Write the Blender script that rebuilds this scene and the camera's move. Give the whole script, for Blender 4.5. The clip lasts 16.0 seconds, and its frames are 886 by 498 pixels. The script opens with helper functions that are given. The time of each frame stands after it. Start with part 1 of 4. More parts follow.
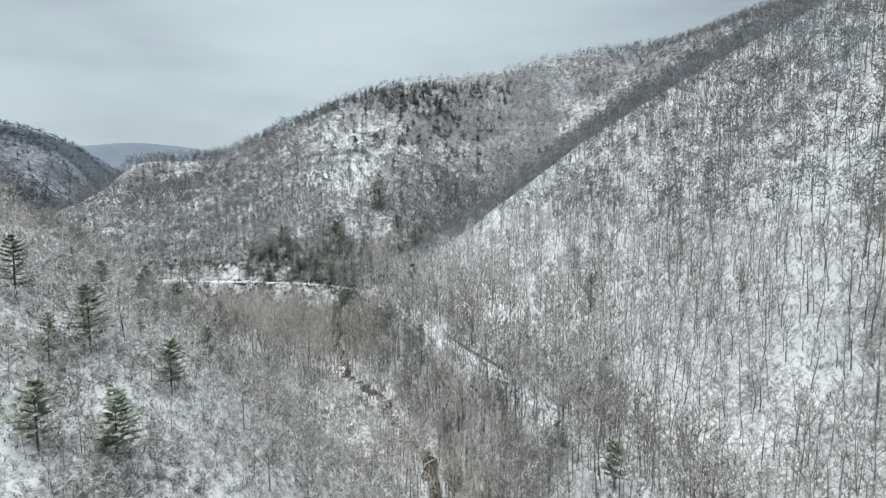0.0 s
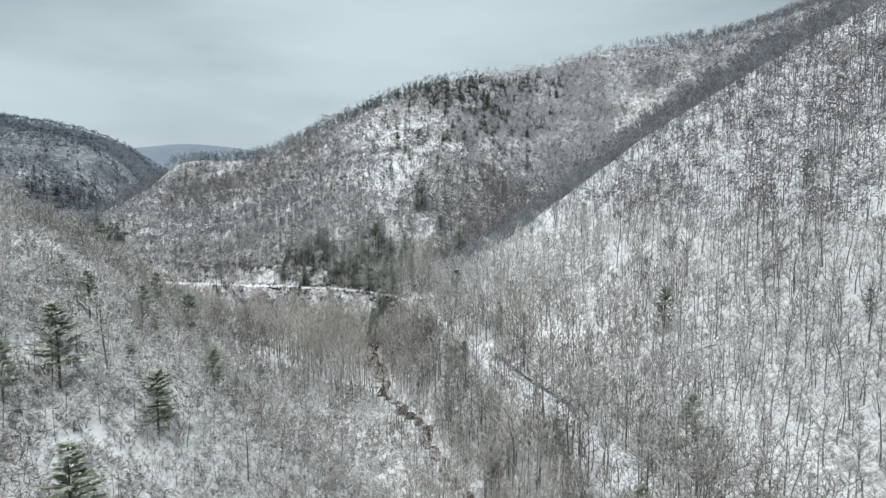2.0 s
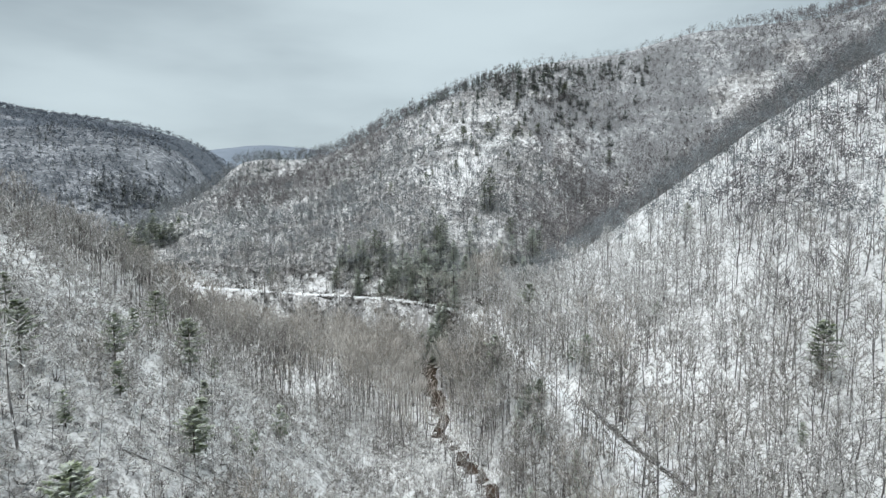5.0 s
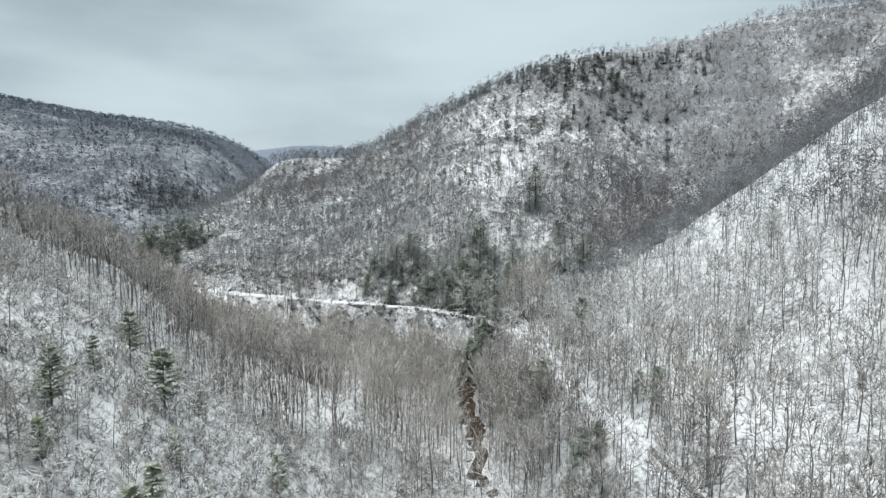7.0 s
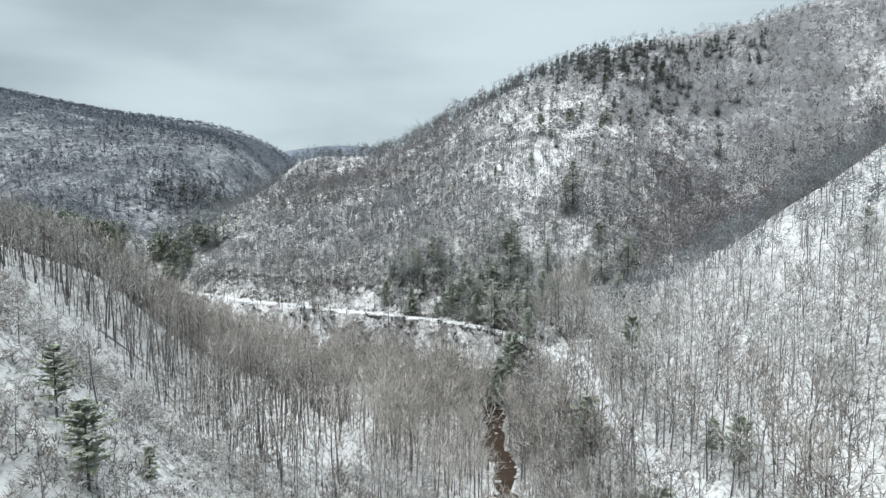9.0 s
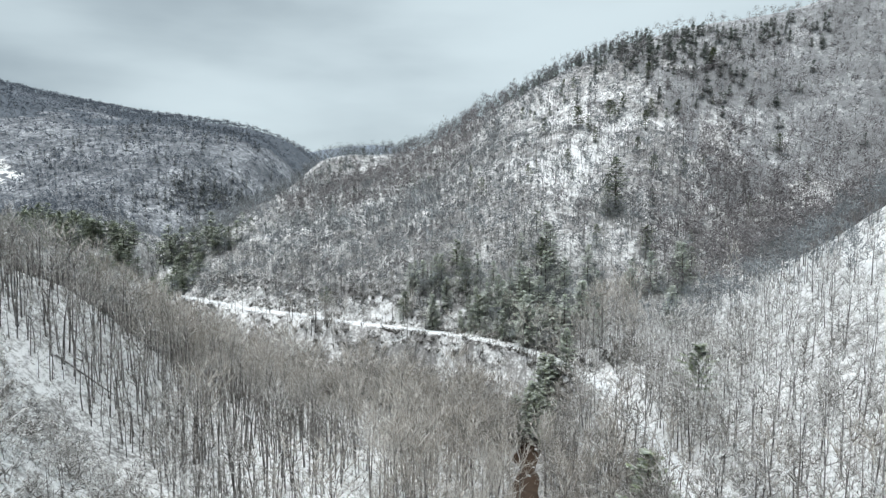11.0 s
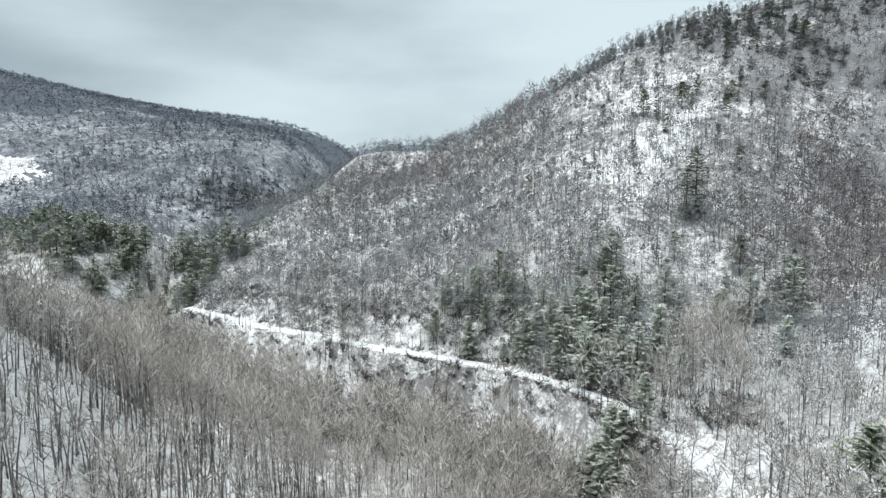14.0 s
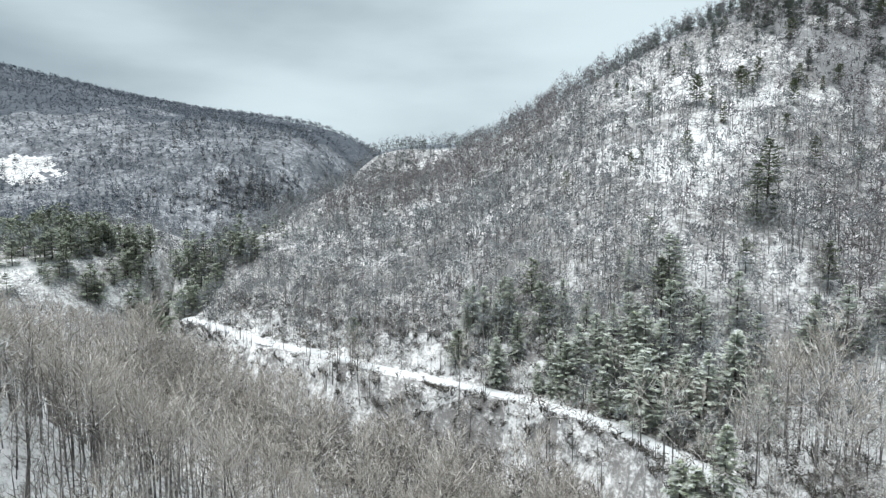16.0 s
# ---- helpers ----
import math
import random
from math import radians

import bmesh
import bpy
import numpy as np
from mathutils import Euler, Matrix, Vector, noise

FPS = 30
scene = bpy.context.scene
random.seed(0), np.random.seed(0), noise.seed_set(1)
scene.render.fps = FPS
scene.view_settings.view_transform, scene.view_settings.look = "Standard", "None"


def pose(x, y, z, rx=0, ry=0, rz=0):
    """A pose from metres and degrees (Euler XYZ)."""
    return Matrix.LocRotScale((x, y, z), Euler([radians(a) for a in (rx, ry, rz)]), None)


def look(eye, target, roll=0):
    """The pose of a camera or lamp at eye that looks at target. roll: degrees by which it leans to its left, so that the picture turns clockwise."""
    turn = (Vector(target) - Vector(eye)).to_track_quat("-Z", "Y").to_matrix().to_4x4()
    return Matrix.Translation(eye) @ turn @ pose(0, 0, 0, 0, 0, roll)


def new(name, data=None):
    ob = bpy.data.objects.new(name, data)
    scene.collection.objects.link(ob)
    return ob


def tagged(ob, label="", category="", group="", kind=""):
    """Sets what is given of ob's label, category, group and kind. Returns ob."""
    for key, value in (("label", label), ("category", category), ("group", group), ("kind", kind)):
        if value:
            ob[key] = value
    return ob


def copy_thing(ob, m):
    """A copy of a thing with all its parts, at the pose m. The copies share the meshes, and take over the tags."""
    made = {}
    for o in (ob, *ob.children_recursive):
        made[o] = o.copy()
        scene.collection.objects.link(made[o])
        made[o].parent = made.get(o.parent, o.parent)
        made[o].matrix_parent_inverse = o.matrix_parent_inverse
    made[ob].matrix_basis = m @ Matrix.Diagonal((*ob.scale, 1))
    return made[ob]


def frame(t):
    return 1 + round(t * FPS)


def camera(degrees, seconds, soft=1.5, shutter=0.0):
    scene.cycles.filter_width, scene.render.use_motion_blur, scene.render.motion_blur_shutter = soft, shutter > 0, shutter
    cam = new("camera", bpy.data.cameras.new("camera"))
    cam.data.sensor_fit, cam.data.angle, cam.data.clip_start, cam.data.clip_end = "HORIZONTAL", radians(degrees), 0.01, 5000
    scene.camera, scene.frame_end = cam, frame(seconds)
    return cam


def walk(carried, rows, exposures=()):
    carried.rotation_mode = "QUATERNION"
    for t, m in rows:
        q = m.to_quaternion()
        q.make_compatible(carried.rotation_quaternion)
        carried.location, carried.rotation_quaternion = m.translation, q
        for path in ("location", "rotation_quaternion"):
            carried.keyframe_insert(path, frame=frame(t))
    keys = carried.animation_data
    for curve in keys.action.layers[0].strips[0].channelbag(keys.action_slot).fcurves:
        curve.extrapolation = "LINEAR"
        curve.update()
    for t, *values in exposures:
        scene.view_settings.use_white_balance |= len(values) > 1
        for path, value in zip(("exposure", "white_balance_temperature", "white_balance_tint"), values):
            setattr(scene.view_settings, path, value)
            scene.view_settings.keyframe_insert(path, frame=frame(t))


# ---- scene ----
cam = camera(73.5, 16.0, soft=1.3)
PATH = [
    (0.0, pose(-0.00, 0.00, 100.00, 84.75, 0, -0.00)),
    (0.5, pose(-0.07, 7.23, 99.96, 84.75, 0, 1.22)),
    (1.0, pose(-0.23, 14.49, 99.93, 84.74, 0, 2.38)),
    (1.5, pose(-0.49, 21.79, 99.89, 84.74, 0, 3.41)),
    (2.0, pose(-0.83, 29.13, 99.85, 84.74, 0, 4.38)),
    (2.5, pose(-1.27, 36.49, 99.82, 84.73, 0, 5.35)),
    (3.0, pose(-1.81, 43.89, 99.78, 84.73, 0, 6.38)),
    (3.5, pose(-2.43, 51.30, 99.75, 84.73, 0, 7.52)),
    (4.0, pose(-3.16, 58.74, 99.71, 84.73, 0, 8.71)),
    (6.5, pose(-8.24, 96.09, 99.54, 84.71, 0, 14.25)),
    (7.0, pose(-9.55, 103.58, 99.51, 84.71, 0, 15.17)),
    (7.5, pose(-10.97, 111.06, 99.48, 84.71, 0, 15.96)),
    (8.0, pose(-12.48, 118.53, 99.45, 84.71, 0, 16.70)),
    (8.5, pose(-14.10, 126.00, 99.42, 84.70, 0, 17.38)),
    (9.0, pose(-15.82, 133.45, 99.38, 84.70, 0, 18.11)),
    (11.5, pose(-25.97, 170.39, 99.24, 84.69, 0, 21.73)),
    (12.0, pose(-28.32, 177.69, 99.21, 84.68, 0, 22.47)),
    (12.5, pose(-30.78, 184.96, 99.18, 84.68, 0, 23.19)),
    (13.0, pose(-33.34, 192.18, 99.15, 84.68, 0, 23.91)),
    (13.5, pose(-36.02, 199.36, 99.12, 84.68, 0, 24.55)),
    (14.0, pose(-38.80, 206.50, 99.09, 84.67, 0, 25.18)),
    (14.5, pose(-41.69, 213.58, 99.07, 84.67, 0, 25.79)),
    (15.0, pose(-44.70, 220.61, 99.04, 84.67, 0, 26.40)),
    (15.5, pose(-47.81, 227.59, 99.01, 84.67, 0, 27.09)),
    (16.0, pose(-51.04, 234.51, 98.99, 84.66, 0, 27.78)),
]
walk(cam, PATH, [(0.0, -0.22), (5.0, -0.18), (10.0, -0.08), (16.0, 0.04)])

# ---- world and light ----
def make_world():
    w = bpy.data.worlds.new("overcast_sky")
    scene.world = w
    w.use_nodes = True
    nt = w.node_tree
    nt.nodes.clear()
    N, K = nt.nodes.new, nt.links.new
    out = N("ShaderNodeOutputWorld")
    sky = N("ShaderNodeTexSky")
    sky.sky_type = "NISHITA"
    sky.sun_disc = False
    sky.sun_elevation = radians(71)
    sky.sun_rotation = radians(207)
    bg_sky = N("ShaderNodeBackground")
    bg_sky.inputs["Strength"].default_value = 0.08
    K(sky.outputs[0], bg_sky.inputs["Color"])
    # a closed deck of stratus: broad soft bands, paler overhead than at the rim
    tc = N("ShaderNodeTexCoord")
    mp = N("ShaderNodeMapping")
    mp.inputs["Scale"].default_value = (1.0, 1.0, 3.6)
    mp.inputs["Location"].default_value = (0.55, 0.2, 0.3)
    K(tc.outputs["Generated"], mp.inputs["Vector"])
    n1 = N("ShaderNodeTexNoise")
    n1.inputs["Scale"].default_value = 1.7
    n1.inputs["Detail"].default_value = 5.0
    n1.inputs["Roughness"].default_value = 0.45
    K(mp.outputs[0], n1.inputs["Vector"])
    # the deck is thinnest up ahead, over the valley
    dot = N("ShaderNodeVectorMath")
    dot.operation = "DOT_PRODUCT"
    dot.inputs[1].default_value = Vector((-0.02, 0.85, 0.52)).normalized()
    K(tc.outputs["Generated"], dot.inputs[0])
    thin = N("ShaderNodeMapRange")
    thin.inputs[1].default_value, thin.inputs[2].default_value = 0.45, 1.0
    thin.inputs[3].default_value, thin.inputs[4].default_value = 0.30, 0.66
    K(dot.outputs["Value"], thin.inputs[0])
    add = N("ShaderNodeMath")
    add.operation = "MULTIPLY_ADD"
    add.inputs[1].default_value = 0.9
    K(n1.outputs[0], add.inputs[0])
    sub = N("ShaderNodeMath")
    sub.operation = "SUBTRACT"
    sub.inputs[1].default_value = 0.445
    K(thin.outputs[0], sub.inputs[0])
    K(sub.outputs[0], add.inputs[2])
    ramp = N("ShaderNodeValToRGB")
    ramp.color_ramp.interpolation = "EASE"
    e = ramp.color_ramp.elements
    e[0].position, e[0].color = 0.15, CLOUD_DARK
    e[1].position, e[1].color = 0.75, CLOUD_LIGHT
    K(add.outputs[0], ramp.inputs[0])
    bg_cloud = N("ShaderNodeBackground")
    bg_cloud.inputs["Strength"].default_value = 1.0
    K(ramp.outputs[0], bg_cloud.inputs["Color"])
    mix = N("ShaderNodeMixShader")
    mix.inputs[0].default_value = 0.93
    K(bg_sky.outputs[0], mix.inputs[1])
    K(bg_cloud.outputs[0], mix.inputs[2])
    K(mix.outputs[0], out.inputs["Surface"])


CLOUD_DARK = (0.222, 0.287, 0.340, 1)
CLOUD_LIGHT = (0.735, 0.865, 0.920, 1)
make_world()
sun = new("sun", bpy.data.lights.new("sun", "SUN"))
sun.data.energy = 3.9
sun.data.angle = radians(70)
sun.data.color = (0.965, 0.988, 0.985)
sun.matrix_world = look((0, 0, 500), (30, 60, 300))


# ---- materials ----
def material(name):
    m = bpy.data.materials.new(name)
    m.use_nodes = True
    nt = m.node_tree
    return m, nt, nt.nodes["Principled BSDF"]


def noise_node(nt, scale, detail=4.0, rough=0.55, vec=None):
    n = nt.nodes.new("ShaderNodeTexNoise")
    n.inputs["Scale"].default_value = scale
    n.inputs["Detail"].default_value = detail
    n.inputs["Roughness"].default_value = rough
    if vec is not None:
        nt.links.new(vec, n.inputs["Vector"])
    return n.outputs[0]


def position(nt):
    return nt.nodes.new("ShaderNodeNewGeometry").outputs["Position"]


def ramp_node(nt, fac, stops):
    r = nt.nodes.new("ShaderNodeValToRGB")
    el = r.color_ramp.elements
    while len(el) < len(stops):
        el.new(0.5)
    for e, (p, c) in zip(el, stops):
        e.position, e.color = p, (*c, 1) if len(c) == 3 else c
    nt.links.new(fac, r.inputs[0])
    return r.outputs[0]


def mix_node(nt, fac, a, b):
    m = nt.nodes.new("ShaderNodeMix")
    m.data_type = "RGBA"
    for sock, v in ((m.inputs[0], fac), (m.inputs[6], a), (m.inputs[7], b)):
        if hasattr(v, "is_linked"):
            nt.links.new(v, sock)
        else:
            sock.default_value = v if isinstance(v, float) else (*v, 1)
    return m.outputs[2]


def math_node(nt, op, a, b=0.5, clamp=False):
    m = nt.nodes.new("ShaderNodeMath")
    m.operation, m.use_clamp = op, clamp
    for sock, v in zip(m.inputs, (a, b)):
        if hasattr(v, "is_linked"):
            nt.links.new(v, sock)
        else:
            sock.default_value = v
    return m.outputs[0]


def up_facing(nt, low, high):
    """1 where the surface faces up, 0 where it hangs or stands."""
    g = nt.nodes.new("ShaderNodeNewGeometry")
    s = nt.nodes.new("ShaderNodeSeparateXYZ")
    nt.links.new(g.outputs["True Normal"], s.inputs[0])
    r = nt.nodes.new("ShaderNodeMapRange")
    r.inputs[1].default_value, r.inputs[2].default_value = low, high
    nt.links.new(s.outputs[2], r.inputs[0])
    return r.outputs[0]


def island_random(nt):
    return nt.nodes.new("ShaderNodeNewGeometry").outputs["Random Per Island"]


def bump(nt, bsdf, height, strength, distance):
    b = nt.nodes.new("ShaderNodeBump")
    b.inputs["Strength"].default_value, b.inputs["Distance"].default_value = strength, distance
    nt.links.new(height, b.inputs["Height"])
    nt.links.new(b.outputs[0], bsdf.inputs["Normal"])


def forest_floor(name, bare, patchy, litter_tones=((0.060, 0.054, 0.050), (0.16, 0.15, 0.143), (0.36, 0.35, 0.345))):
    """Thin snow over leaf litter and low brush. bare: share of litter; patchy: how far it follows broad patches."""
    m, nt, b = material(name)
    p = position(nt)
    broad = noise_node(nt, 0.035, 5, 0.6, p)
    middle = noise_node(nt, 0.33, 4, 0.65, p)
    fine = noise_node(nt, 1.1, 5, 0.75, p)
    grit = noise_node(nt, 3.4, 3, 0.7, p)
    f = math_node(nt, "ADD", math_node(nt, "MULTIPLY", broad, patchy), math_node(nt, "ADD", math_node(nt, "MULTIPLY", middle, (1 - patchy) * 0.45), math_node(nt, "MULTIPLY", fine, (1 - patchy) * 0.55)))
    cover = ramp_node(nt, f, [(0.36 + 0.2 * bare, (0.0, 0.0, 0.0)), (0.46 + 0.2 * bare, (1, 1, 1))])
    mulch = math_node(nt, "ADD", math_node(nt, "MULTIPLY", grit, 0.3), math_node(nt, "ADD", math_node(nt, "MULTIPLY", noise_node(nt, 0.21, 6, 0.8, p), 0.5), math_node(nt, "MULTIPLY", broad, 0.2)))
    litter = ramp_node(nt, mulch, list(zip((0.40, 0.50, 0.60), litter_tones)))
    snow = ramp_node(nt, fine, [(0.25, (0.82, 0.83, 0.835)), (0.6, (0.94, 0.943, 0.945))])
    thin = mix_node(nt, 0.18, litter, snow)
    nt.links.new(mix_node(nt, cover, thin, snow), b.inputs["Base Color"])
    b.inputs["Roughness"].default_value = 0.85
    b.inputs["Specular IOR Level"].default_value = 0.25
    bump(nt, b, math_node(nt, "ADD", middle, math_node(nt, "MULTIPLY", grit, 0.5)), 0.6, 0.6)
    return m


def bark(name, dark, light, snow, low, high, snow_colour=(0.80, 0.82, 0.84)):
    """Bark with rime and snow lying on whatever faces up. snow: how much of the rest is rimed too."""
    m, nt, b = material(name)
    p = position(nt)
    r = island_random(nt)
    n = noise_node(nt, 1.3, 4, 0.6, p)
    col = ramp_node(nt, math_node(nt, "ADD", math_node(nt, "MULTIPLY", r, 0.6), math_node(nt, "MULTIPLY", n, 0.4)), [(0.15, dark), (0.85, light)])
    lie = up_facing(nt, low, high)
    patch = noise_node(nt, 0.9, 3, 0.7, p)
    rime = math_node(nt, "MULTIPLY", ramp_node(nt, patch, [(0.45, (0, 0, 0)), (0.62, (1, 1, 1))]), snow)
    fac = math_node(nt, "MAXIMUM", lie, rime)
    nt.links.new(mix_node(nt, fac, col, snow_colour), b.inputs["Base Color"])
    b.inputs["Roughness"].default_value = 0.9
    b.inputs["Specular IOR Level"].default_value = 0.2
    return m


def twigs(name, stops, each=0.8, size=0.06):
    """Fine twigs, each one bare or carrying its own line of snow. each: how far twig differs from twig."""
    m, nt, b = material(name)
    p = position(nt)
    r = island_random(nt)
    broad = noise_node(nt, size, 4, 0.65, p)
    f = math_node(nt, "ADD", math_node(nt, "MULTIPLY", r, each), math_node(nt, "SUBTRACT", math_node(nt, "MULTIPLY", broad, 1.6 - each), 0.7 - 0.5 * each))
    nt.links.new(ramp_node(nt, f, stops), b.inputs["Base Color"])
    b.inputs["Roughness"].default_value = 0.9
    b.inputs["Specular IOR Level"].default_value = 0.15
    return m


def needles(name, dark, light, low, high, most):
    m, nt, b = material(name)
    p = position(nt)
    r = island_random(nt)
    n = noise_node(nt, 0.8, 4, 0.6, p)
    col = ramp_node(nt, math_node(nt, "ADD", math_node(nt, "MULTIPLY", r, 0.55), math_node(nt, "MULTIPLY", n, 0.45)), [(0.2, dark), (0.8, light)])
    patch = ramp_node(nt, noise_node(nt, 0.9, 3, 0.7, p), [(0.40, (0, 0, 0)), (0.60, (1, 1, 1))])
    fac = math_node(nt, "MULTIPLY", math_node(nt, "MULTIPLY", up_facing(nt, low, high), patch), most)
    nt.links.new(mix_node(nt, fac, col, (0.78, 0.80, 0.82)), b.inputs["Base Color"])
    b.inputs["Roughness"].default_value = 0.75
    b.inputs["Specular IOR Level"].default_value = 0.25
    return m


def plain(name, dark, light, scale, rough, snow_low=None, strength=0.5, distance=0.05):
    m, nt, b = material(name)
    p = position(nt)
    n = noise_node(nt, scale, 5, 0.65, p)
    n2 = noise_node(nt, scale * 0.13, 3, 0.5, p)
    f = math_node(nt, "ADD", math_node(nt, "MULTIPLY", n, 0.6), math_node(nt, "MULTIPLY", n2, 0.4))
    col = ramp_node(nt, f, [(0.3, dark), (0.7, light)])
    if snow_low is not None:
        col = mix_node(nt, up_facing(nt, snow_low, snow_low + 0.2), col, (0.80, 0.82, 0.84))
    nt.links.new(col, b.inputs["Base Color"])
    b.inputs["Roughness"].default_value = rough
    bump(nt, b, n, strength, distance)
    return m


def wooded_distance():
    """Far hills under leafless woods: dull canopy, haze painted in as blue-grey, snow glinting through."""
    m, nt, b = material("haze_blue_wooded_hills")
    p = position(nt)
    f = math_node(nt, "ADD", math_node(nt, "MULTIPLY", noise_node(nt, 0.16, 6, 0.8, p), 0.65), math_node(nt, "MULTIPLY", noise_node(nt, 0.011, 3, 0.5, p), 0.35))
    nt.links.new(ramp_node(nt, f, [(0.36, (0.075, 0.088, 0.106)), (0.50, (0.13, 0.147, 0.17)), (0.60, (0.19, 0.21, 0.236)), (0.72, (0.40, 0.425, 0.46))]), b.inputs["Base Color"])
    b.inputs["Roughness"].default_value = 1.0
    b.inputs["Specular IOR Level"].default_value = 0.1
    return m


def snowy_scree():
    """The opposite ridge between its trees: snow-covered rock in ragged patches among dark litter, haze blue in the
    tones.
    """
    m, nt, b = material("snowy_scree")
    p = position(nt)
    rough = math_node(nt, "ADD", math_node(nt, "MULTIPLY", noise_node(nt, 0.13, 5, 0.75, p), 0.4), math_node(nt, "MULTIPLY", noise_node(nt, 0.42, 3, 0.7, p), 0.3))
    f = math_node(nt, "ADD", math_node(nt, "MULTIPLY", noise_node(nt, 0.02, 4, 0.6, p), 0.3), rough)
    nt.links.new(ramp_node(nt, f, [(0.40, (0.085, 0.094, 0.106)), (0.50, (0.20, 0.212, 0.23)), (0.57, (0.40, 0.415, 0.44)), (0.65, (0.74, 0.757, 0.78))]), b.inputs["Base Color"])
    b.inputs["Roughness"].default_value = 0.95
    b.inputs["Specular IOR Level"].default_value = 0.15
    return m


SCREE = snowy_scree()
GROUND = forest_floor("snowy_forest_floor", 0.30, 0.26)
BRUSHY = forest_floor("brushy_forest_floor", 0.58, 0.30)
# ridge litter tones are cooled to carry the blue of the haze
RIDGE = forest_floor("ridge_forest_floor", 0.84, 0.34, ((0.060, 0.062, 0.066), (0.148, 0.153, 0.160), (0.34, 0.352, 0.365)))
WOODED = wooded_distance()
# outermost ridge: the haze is put into its flat blue colour
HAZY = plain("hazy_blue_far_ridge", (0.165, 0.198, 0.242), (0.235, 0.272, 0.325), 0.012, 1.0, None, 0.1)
BARK = bark("frosted_bark", (0.045, 0.040, 0.037), (0.16, 0.147, 0.138), 0.16, 0.55, 0.8)
GREY_BARK = bark("grey_hardwood_bark", (0.068, 0.062, 0.058), (0.20, 0.185, 0.175), 0.2, 0.55, 0.8)
CONIFER_BARK = bark("conifer_bark", (0.05, 0.043, 0.036), (0.15, 0.13, 0.11), 0.05, 0.97, 1.2)
PALE_BARK = bark("pale_grey_bark", (0.10, 0.093, 0.088), (0.26, 0.245, 0.235), 0.2, 0.55, 0.8)
LIMB = bark("pale_tan_limbs", (0.34, 0.315, 0.285), (0.64, 0.61, 0.57), 0.3, 0.5, 0.9)
TWIG_WHITE = twigs("snow_laden_twigs", [(0.05, (0.115, 0.106, 0.098)), (0.22, (0.27, 0.258, 0.244)), (0.42, (0.56, 0.548, 0.53)), (0.66, (0.88, 0.88, 0.875))], 0.62)
TWIG_BROWN = twigs("bare_brown_twigs", [(0.06, (0.19, 0.168, 0.145)), (0.34, (0.40, 0.368, 0.33)), (0.58, (0.62, 0.59, 0.55)), (0.84, (0.84, 0.825, 0.80))], 0.62)
# frosted twigs far off; the blue, low-contrast tones stand in for haze
TWIG_FAR = twigs("far_hazy_frosted_twigs", [(0.10, (0.115, 0.131, 0.155)), (0.42, (0.175, 0.195, 0.225)), (0.68, (0.265, 0.289, 0.325)), (0.92, (0.46, 0.488, 0.525))], 0.4, 0.035)
# slope and dim twigs: frost and bark tones with some haze blue added
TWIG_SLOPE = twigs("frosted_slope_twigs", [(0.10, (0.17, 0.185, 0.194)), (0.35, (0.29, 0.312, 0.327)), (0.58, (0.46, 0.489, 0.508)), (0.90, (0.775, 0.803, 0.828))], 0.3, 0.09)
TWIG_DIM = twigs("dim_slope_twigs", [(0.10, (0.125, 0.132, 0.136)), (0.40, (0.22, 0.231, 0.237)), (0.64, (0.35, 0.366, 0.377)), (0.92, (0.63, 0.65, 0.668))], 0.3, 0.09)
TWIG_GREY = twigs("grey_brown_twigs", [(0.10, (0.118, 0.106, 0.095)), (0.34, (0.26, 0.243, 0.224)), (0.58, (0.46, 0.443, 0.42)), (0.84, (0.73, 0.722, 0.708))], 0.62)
# bare mauve-grey twigs, their colour cooled a little for haze
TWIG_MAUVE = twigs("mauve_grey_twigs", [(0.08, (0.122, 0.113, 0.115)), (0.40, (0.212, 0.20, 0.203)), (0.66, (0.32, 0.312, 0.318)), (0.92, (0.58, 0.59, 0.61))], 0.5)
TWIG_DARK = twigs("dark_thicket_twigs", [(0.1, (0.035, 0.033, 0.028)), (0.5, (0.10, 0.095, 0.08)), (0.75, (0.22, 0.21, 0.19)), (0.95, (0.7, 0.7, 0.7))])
PINE = needles("pine_needles", (0.10, 0.128, 0.074), (0.30, 0.345, 0.19), 0.5, 0.95, 0.5)
HEMLOCK = needles("hemlock_needles", (0.165, 0.20, 0.13), (0.38, 0.43, 0.285), 0.3, 0.9, 0.7)
FROSTED = needles("frosted_hemlock_needles", (0.31, 0.355, 0.27), (0.58, 0.625, 0.50), 0.2, 0.8, 0.8)
DULL = needles("dull_pine_needles", (0.11, 0.138, 0.118), (0.27, 0.315, 0.265), 0.5, 0.95, 0.6)
VALLEY_GREEN = needles("valley_pine_needles", (0.185, 0.22, 0.15), (0.38, 0.425, 0.30), 0.6, 1.0, 0.4)
# far pines: haze mixed into the muted blue-green needle colours
RIDGE_PINE = needles("far_pine_needles", (0.115, 0.138, 0.132), (0.23, 0.255, 0.245), 0.4, 1.0, 0.5)
ROAD_SNOW = plain("packed_road_snow", (0.72, 0.74, 0.76), (0.86, 0.87, 0.88), 0.8, 0.8)
TIMBER = plain("old_dark_timber", (0.030, 0.026, 0.024), (0.10, 0.09, 0.082), 2.2, 0.85, 0.8)
STONE = plain("wet_dark_stone", (0.05, 0.045, 0.042), (0.16, 0.15, 0.14), 1.2, 0.8, 0.75)
WATER = plain("tea_brown_water", (0.036, 0.026, 0.020), (0.105, 0.072, 0.055), 0.35, 0.16, None, 0.35, 0.12)


